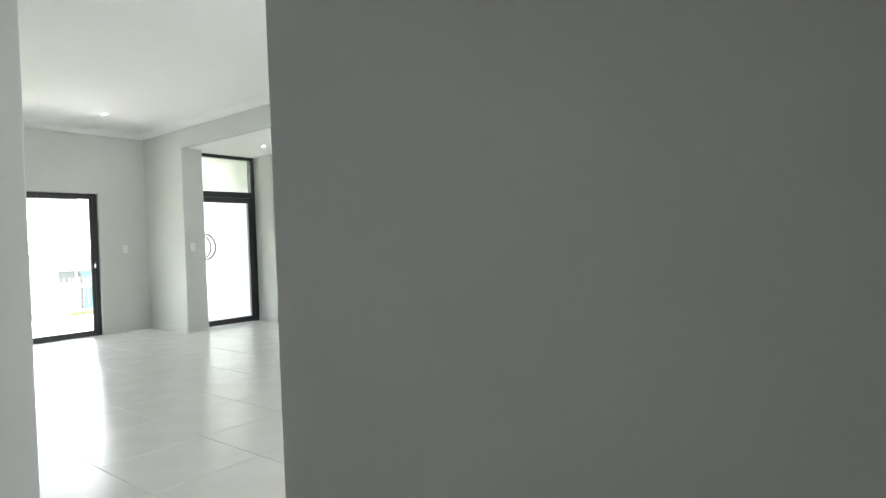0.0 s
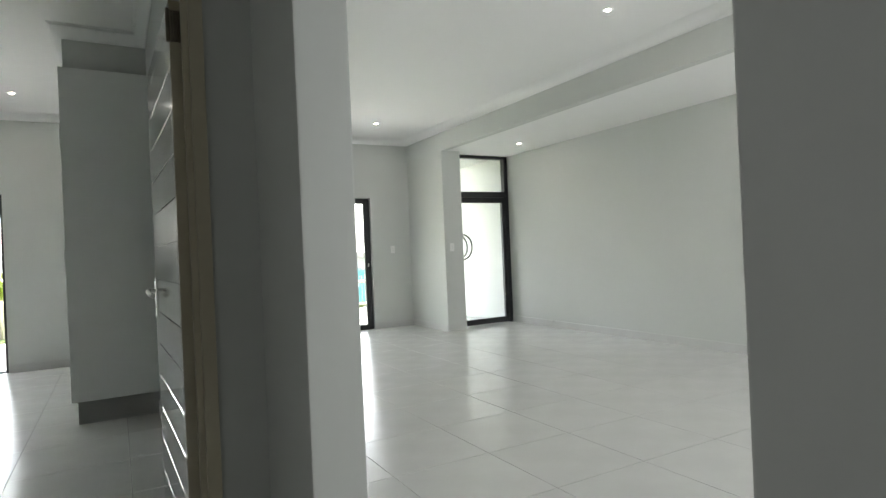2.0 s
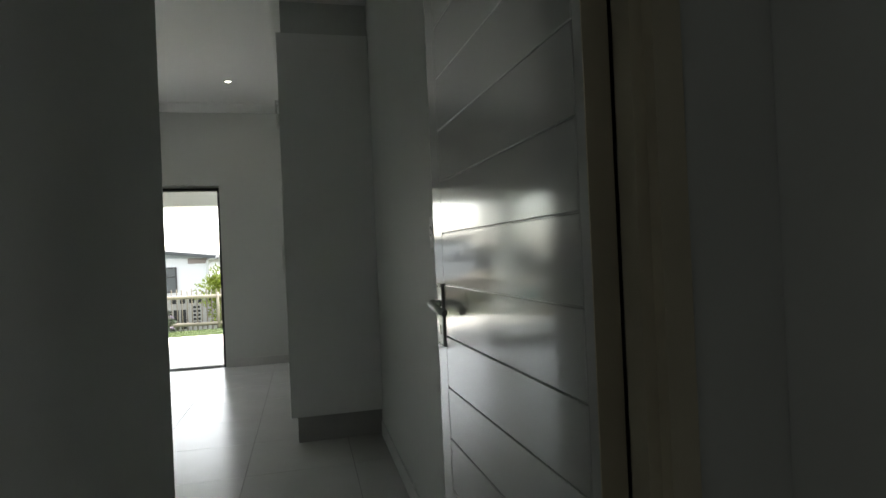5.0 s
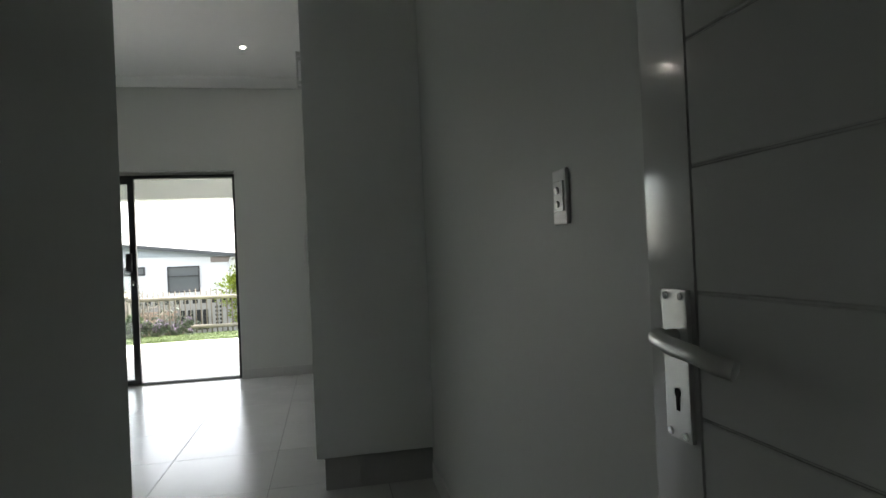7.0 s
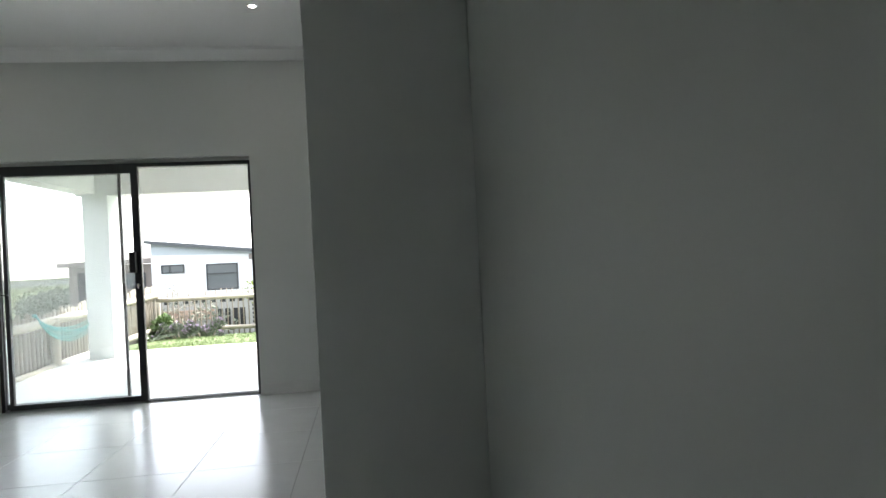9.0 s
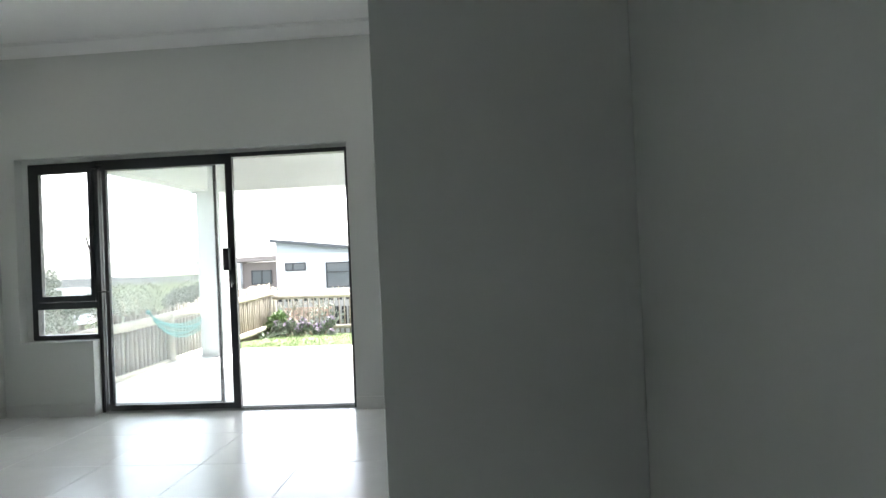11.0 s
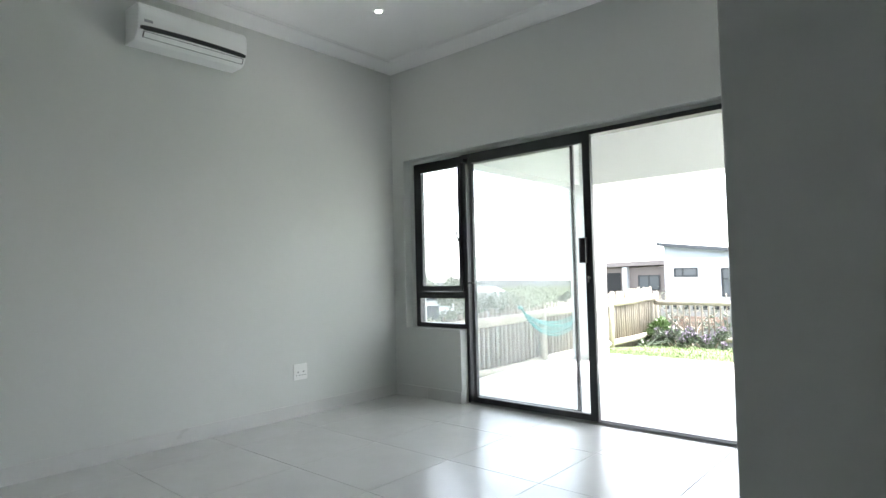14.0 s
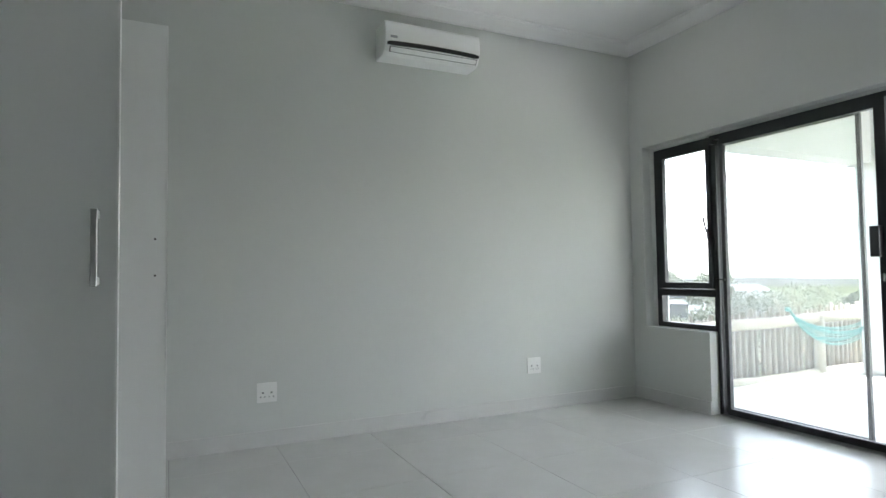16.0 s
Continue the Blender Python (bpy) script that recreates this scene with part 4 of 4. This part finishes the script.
# ---- neighbouring houses ----
def window(parent, x0, x1, z0, z1, y, mull=()):
    w = part("window", one(x0, x1, y - 0.03, y - 0.005, z0, z1), WINDARK, parent, "dark window pane")
    bm = bmesh.new()
    bars(bm, x0 - 0.03, x1 + 0.03, y - 0.06, y - 0.02, z0 - 0.03, z1 + 0.03, 0.06, 0.06, 0.06, 0.06)
    for u in mull:
        if u > 0:
            box(bm, x0 + (x1 - x0) * u - 0.025, x0 + (x1 - x0) * u + 0.025, y - 0.06, y - 0.02, z0, z1)
        else:
            box(bm, x0, x1, y - 0.06, y - 0.02, z0 - (z1 - z0) * u - 0.02, z0 - (z1 - z0) * u + 0.03)
    part("frame", bm, ALU, w, "dark window frame")


NY = 20.0
hs = thing("white_house", (-7.9, NY, -2.6), "white rendered house with a shallow single-slope grey roof beyond the fence", "house")
bm = bmesh.new()
W = 4.75
v = [bm.verts.new(p) for p in ((0, 0, 0), (W, 0, 0), (W, 0, 4.05), (0, 0, 4.61), (0, 7, 0), (W, 7, 0), (W, 7, 4.05), (0, 7, 4.61))]
for f in ((0, 1, 2, 3), (5, 4, 7, 6), (4, 0, 3, 7), (1, 5, 6, 2), (3, 2, 6, 7), (4, 5, 1, 0)):
    bm.faces.new([v[i] for i in f])
part("wall", bm, WHITEOUT, hs)
# thin band on the wall; its blue-grey holds the roof overhang's shade
bm = bmesh.new()
v = [bm.verts.new(p) for p in ((0, -0.012, 4.13), (W, -0.012, 4.12 - 0.12), (W, -0.012, 4.05), (0, -0.012, 4.60), (0, -0.001, 4.13), (W, -0.001, 4.0), (W, -0.001, 4.05), (0, -0.001, 4.60))]
for f in ((0, 1, 2, 3), (4, 7, 6, 5), (0, 4, 5, 1), (2, 6, 7, 3), (0, 3, 7, 4), (1, 5, 6, 2)):
    bm.faces.new([v[i] for i in f])
part("eave_shade_band", bm, EAVE_SHADE, hs, "shade under the roof, put in as a pale blue-grey band")
bm = bmesh.new()
v = [bm.verts.new(p) for p in ((-0.15, -0.35, 4.62), (W + 0.45, -0.35, 3.96), (W + 0.45, 7.2, 3.96), (-0.15, 7.2, 4.62), (-0.15, -0.35, 4.76), (W + 0.45, -0.35, 4.10), (W + 0.45, 7.2, 4.10), (-0.15, 7.2, 4.76))]
for f in ((0, 3, 2, 1), (4, 5, 6, 7), (0, 1, 5, 4), (1, 2, 6, 5), (2, 3, 7, 6), (3, 0, 4, 7)):
    bm.faces.new([v[i] for i in f])
part("roof", bm, ROOF, hs, "grey sheet-metal roof with a dark edge")
window(hs, 0.42, 1.28, 3.38, 3.68, 0, (0.36,))
window(hs, 2.20, 3.42, 2.60, 3.64, 0, (-0.62,))
bm = bmesh.new()
sweep(bm, [(W + 0.43, -0.4, 4.10), (W + 0.40, -0.36, 4.02), (W + 0.02, -0.10, 3.96), (W - 0.06, -0.06, 3.85), (W - 0.06, -0.06, 0.2)], 0.045, 8)
part("downpipe", bm, WHITEOUT, hs, "white rainwater downpipe")
bm = one(W - 0.85, W - 0.02, -0.012, 0.0, 3.78, 4.02)
part("fascia", bm, FASCIA, hs, "dark panel under the eave")

h2 = thing("low_house", (-11.8, 21.5, -2.75), "lower brown-grey house with a flat roof beyond the fence", "house")
part("wall", one(0, 3.4, 0, 5, 0, 3.95), BROWNWALL, h2, "brown-grey wall")
bm = bmesh.new()
v = [bm.verts.new(p) for p in ((-0.3, -0.35, 3.95), (3.5, -0.35, 4.02), (3.5, 5.3, 4.02), (-0.5, 5.3, 3.95), (-0.3, -0.35, 4.15), (3.5, -0.35, 4.22), (3.5, 5.3, 4.22), (-0.5, 5.3, 4.15))]
for f in ((0, 3, 2, 1), (4, 5, 6, 7), (0, 1, 5, 4), (1, 2, 6, 5), (2, 3, 7, 6), (3, 0, 4, 7)):
    bm.faces.new([v[i] for i in f])
part("roof", bm, FASCIA, h2, "flat brown-grey roof")
part("column", one(1.55, 1.75, -0.3, 0, 0, 3.95), WHITEOUT, h2, "pale column")
part("opening", one(0.35, 1.35, -0.02, -0.001, 2.3, 3.7), DARKHOLE, h2, "dark opening")
window(h2, 2.2, 3.1, 2.95, 3.55, 0, (0.5,))

h4 = thing("distant_house", (-30.0, 28.0, -3.3), "low white house with a grey pitched roof down the slope", "house", rz=24)
part("wall", one(0, 6.5, 0, 5, 0, 2.5), WHITEOUT, h4)
bm = bmesh.new()
v = [bm.verts.new(p) for p in ((-0.4, -0.4, 2.45), (6.9, -0.4, 2.45), (6.9, 5.4, 2.45), (-0.4, 5.4, 2.45), (0.6, 2.5, 3.35), (5.9, 2.5, 3.35))]
for f in ((0, 1, 5, 4), (2, 3, 4, 5), (1, 2, 5), (3, 0, 4), (3, 2, 1, 0)):
    bm.faces.new([v[i] for i in f])
part("roof", bm, ROOF, h4, "grey pitched sheet roof")
window(h4, 0.8, 2.0, 0.9, 2.0, 0, (0.5,))
window(h4, 4.2, 5.6, 0.9, 2.0, 0, (0.5,))

# boundary wall of brick and concrete between the gardens
bw = structure("wall_garden", one(-8.4, -1.2, 15.0, 15.2, -2.6, 0.02), BLOCK, "pale garden wall with a dark slotted top and a patch of clay brick")
for row in range(6):
    for k in range(7):
        if row < 2 and k > 3:
            continue
        x = -5.95 + k * 0.235 + (row % 2) * 0.117
        z = -0.92 + row * 0.086
        part("brick", one(x, x + 0.222, 14.955, 15.0, z, z + 0.075), BRICKM, bw)
for k in range(17):
    x = -6.4 + k * 0.30
    part("slot", one(x, x + 0.17, 14.985, 15.0, -0.20, -0.04), DARKHOLE, bw, "dark slot")
for k in range(4):
    part("slot", one(-4.05 + 0.24 * k - 0.05, -3.93 + 0.24 * k, 14.985, 15.0, -1.1, -0.42), DARKHOLE, bw, "dark slot")
for row in range(5):
    for k in range(2):
        part("slot", one(-2.97 + 0.14 * k, -2.88 + 0.14 * k, 14.985, 15.0, -0.95 + row * 0.14, -0.87 + row * 0.14), DARKHOLE, bw, "dark slot")

# across the road from the living room
h3 = thing("facing_house", (9.27, 16.0, -1.2), "white house with a long brown-grey eave and a wide dark opening", "house")
part("wall", one(0, 7, 0, 6, 0, 2.22), WHITEOUT, h3)
part("roof", one(-0.1, 7.4, -0.5, 6.3, 2.22, 2.47), FASCIA, h3, "long brown-grey eave")
window(h3, 0.12, 0.62, 1.38, 1.76, 0)
window(h3, 0.78, 1.35, 1.38, 1.76, 0)
window(h3, 3.2, 4.6, 1.10, 1.80, 0, (0.5,))
tank = thing("turquoise_gate", (8.2, 10.2, -0.62), "turquoise painted metal panel standing in the front garden", "panel")
part("sheet", one(-0.12, 1.3, 0, 0.05, 0.05, 1.30, 0.004), TEALPLAIN, tank)
part("post", one(-0.17, -0.12, -0.01, 0.06, -0.3, 1.2), ALU, tank)
part("post", one(1.3, 1.35, -0.01, 0.06, -0.3, 1.2), ALU, tank)
bush((7.9, 9.6, ground_z(7.9, 9.6)), 1.0, 0.35, LEAF_Y, "low bright green garden bush", 71, 2500, 0.06, 12)


# ---- parked cars down the slope ----
def car(at, rz, paint, label):
    c = thing("car", at, label, "car", "parked cars", rz=rz)
    prof = [(-2.1, 0.35), (-2.1, 0.80), (-1.95, 0.92), (-1.35, 1.0), (-0.75, 1.42), (0.75, 1.46), (1.45, 1.05), (2.0, 0.98), (2.12, 0.70), (2.1, 0.35)]
    bm = bmesh.new()
    L = [bm.verts.new((x, -0.86 if z < 1.01 else -0.66, z)) for x, z in prof]
    R = [bm.verts.new((x, 0.86 if z < 1.01 else 0.66, z)) for x, z in prof]
    for k in range(len(prof)):
        j = (k + 1) % len(prof)
        bm.faces.new((L[k], L[j], R[j], R[k]))
    bm.faces.new(L[::-1])
    bm.faces.new(R)
    part("body", bevelled(bm, 0.05, 2), paint, c)
    for s in (-1, 1):
        bm = bmesh.new()
        v = [bm.verts.new(p) for p in ((-1.2, s * 0.845, 1.03), (1.2, s * 0.845, 1.05), (0.7, s * 0.70, 1.38), (-0.7, s * 0.70, 1.36))]
        bm.faces.new(v)
        part("side_window", bm, WINDARK, c)
    for x in (-1.3, 1.3):
        for s in (-1, 1):
            bm = bmesh.new()
            tube(bm, (x, s * 0.70, 0.32), (x, s * 0.88, 0.32), 0.32, n=20)
            w = part("wheel", bm, RUBBER, c)
            bm = bmesh.new()
            tube(bm, (x, s * 0.87, 0.32), (x, s * 0.89, 0.32), 0.20, n=16)
            part("rim", bm, SATIN, w)
    return c


car((-10.8, 5.2, ground_z(-10.8, 5.2)), 20, CARPAINT, "dark blue-grey car parked down the slope")
car((-14.5, 8.5, ground_z(-14.5, 8.5)), 10, CARWHITE, "silver-white car parked down the slope")

# ---- floor tiles ----
T, GAP = 0.62, 0.003


def tile_mesh(name, mat, x0, x1, y0, y1):
    bm = bmesh.new()
    box(bm, x0, x1, y0, y1, -0.0075, 0.0)
    bmesh.ops.bevel(bm, geom=[e for e in bm.edges if all(v.co.z > -0.001 for v in e.verts)], offset=0.0009, segments=1, affect="EDGES")
    return mesh_of(name, bm, mat)


whole = tile_mesh("tile", TILE, GAP / 2, T - GAP / 2, GAP / 2, T - GAP / 2)


def lay(parent, mat, X0, X1, Y0, Y1, z, skip, whole_mesh):
    """Tiles on the grid of the house, cut where the room ends."""
    i0, j0 = math.floor((X0 + 0.07) / T), math.floor((Y0 + 0.55) / T)
    for i in range(i0, math.ceil((X1 + 0.07) / T)):
        for j in range(j0, math.ceil((Y1 + 0.55) / T)):
            x, y = -0.07 + i * T, -0.55 + j * T
            a, b, c, d = max(x, X0), min(x + T, X1), max(y, Y0), min(y + T, Y1)
            if b - a < 0.01 or d - c < 0.01 or skip(x + T / 2, y + T / 2):
                continue
            if a > x or b < x + T or c > y or d < y + T:
                me = tile_mesh("tile", mat, a - x + GAP / 2, b - x - GAP / 2, c - y + GAP / 2, d - y - GAP / 2)
            else:
                me = whole_mesh
            ob = new("tile", me)
            ob.location = (x, y, z)
            ob.parent = parent


lay(floor, TILE, WX, 1.62, -6.53, 0.10, 0.0, lambda x, y: x < 0.0 and y < -5.0, whole)
lay(floor_living, TILE, 1.62, LX, -9.8, LY + 0.02, 0.0, lambda x, y: x < 2.2 and y < -10, whole)
lay(floor_passage, TILE, 0.0, 1.62, -11.0, -6.53, 0.0, lambda x, y: False, whole)
wholep = tile_mesh("tile", PATIO, GAP / 2, T - GAP / 2, GAP / 2, T - GAP / 2)
lay(patio, PATIO, -2.95, 5.4, 0.22, 3.50, -0.022, lambda x, y: False, wholep)
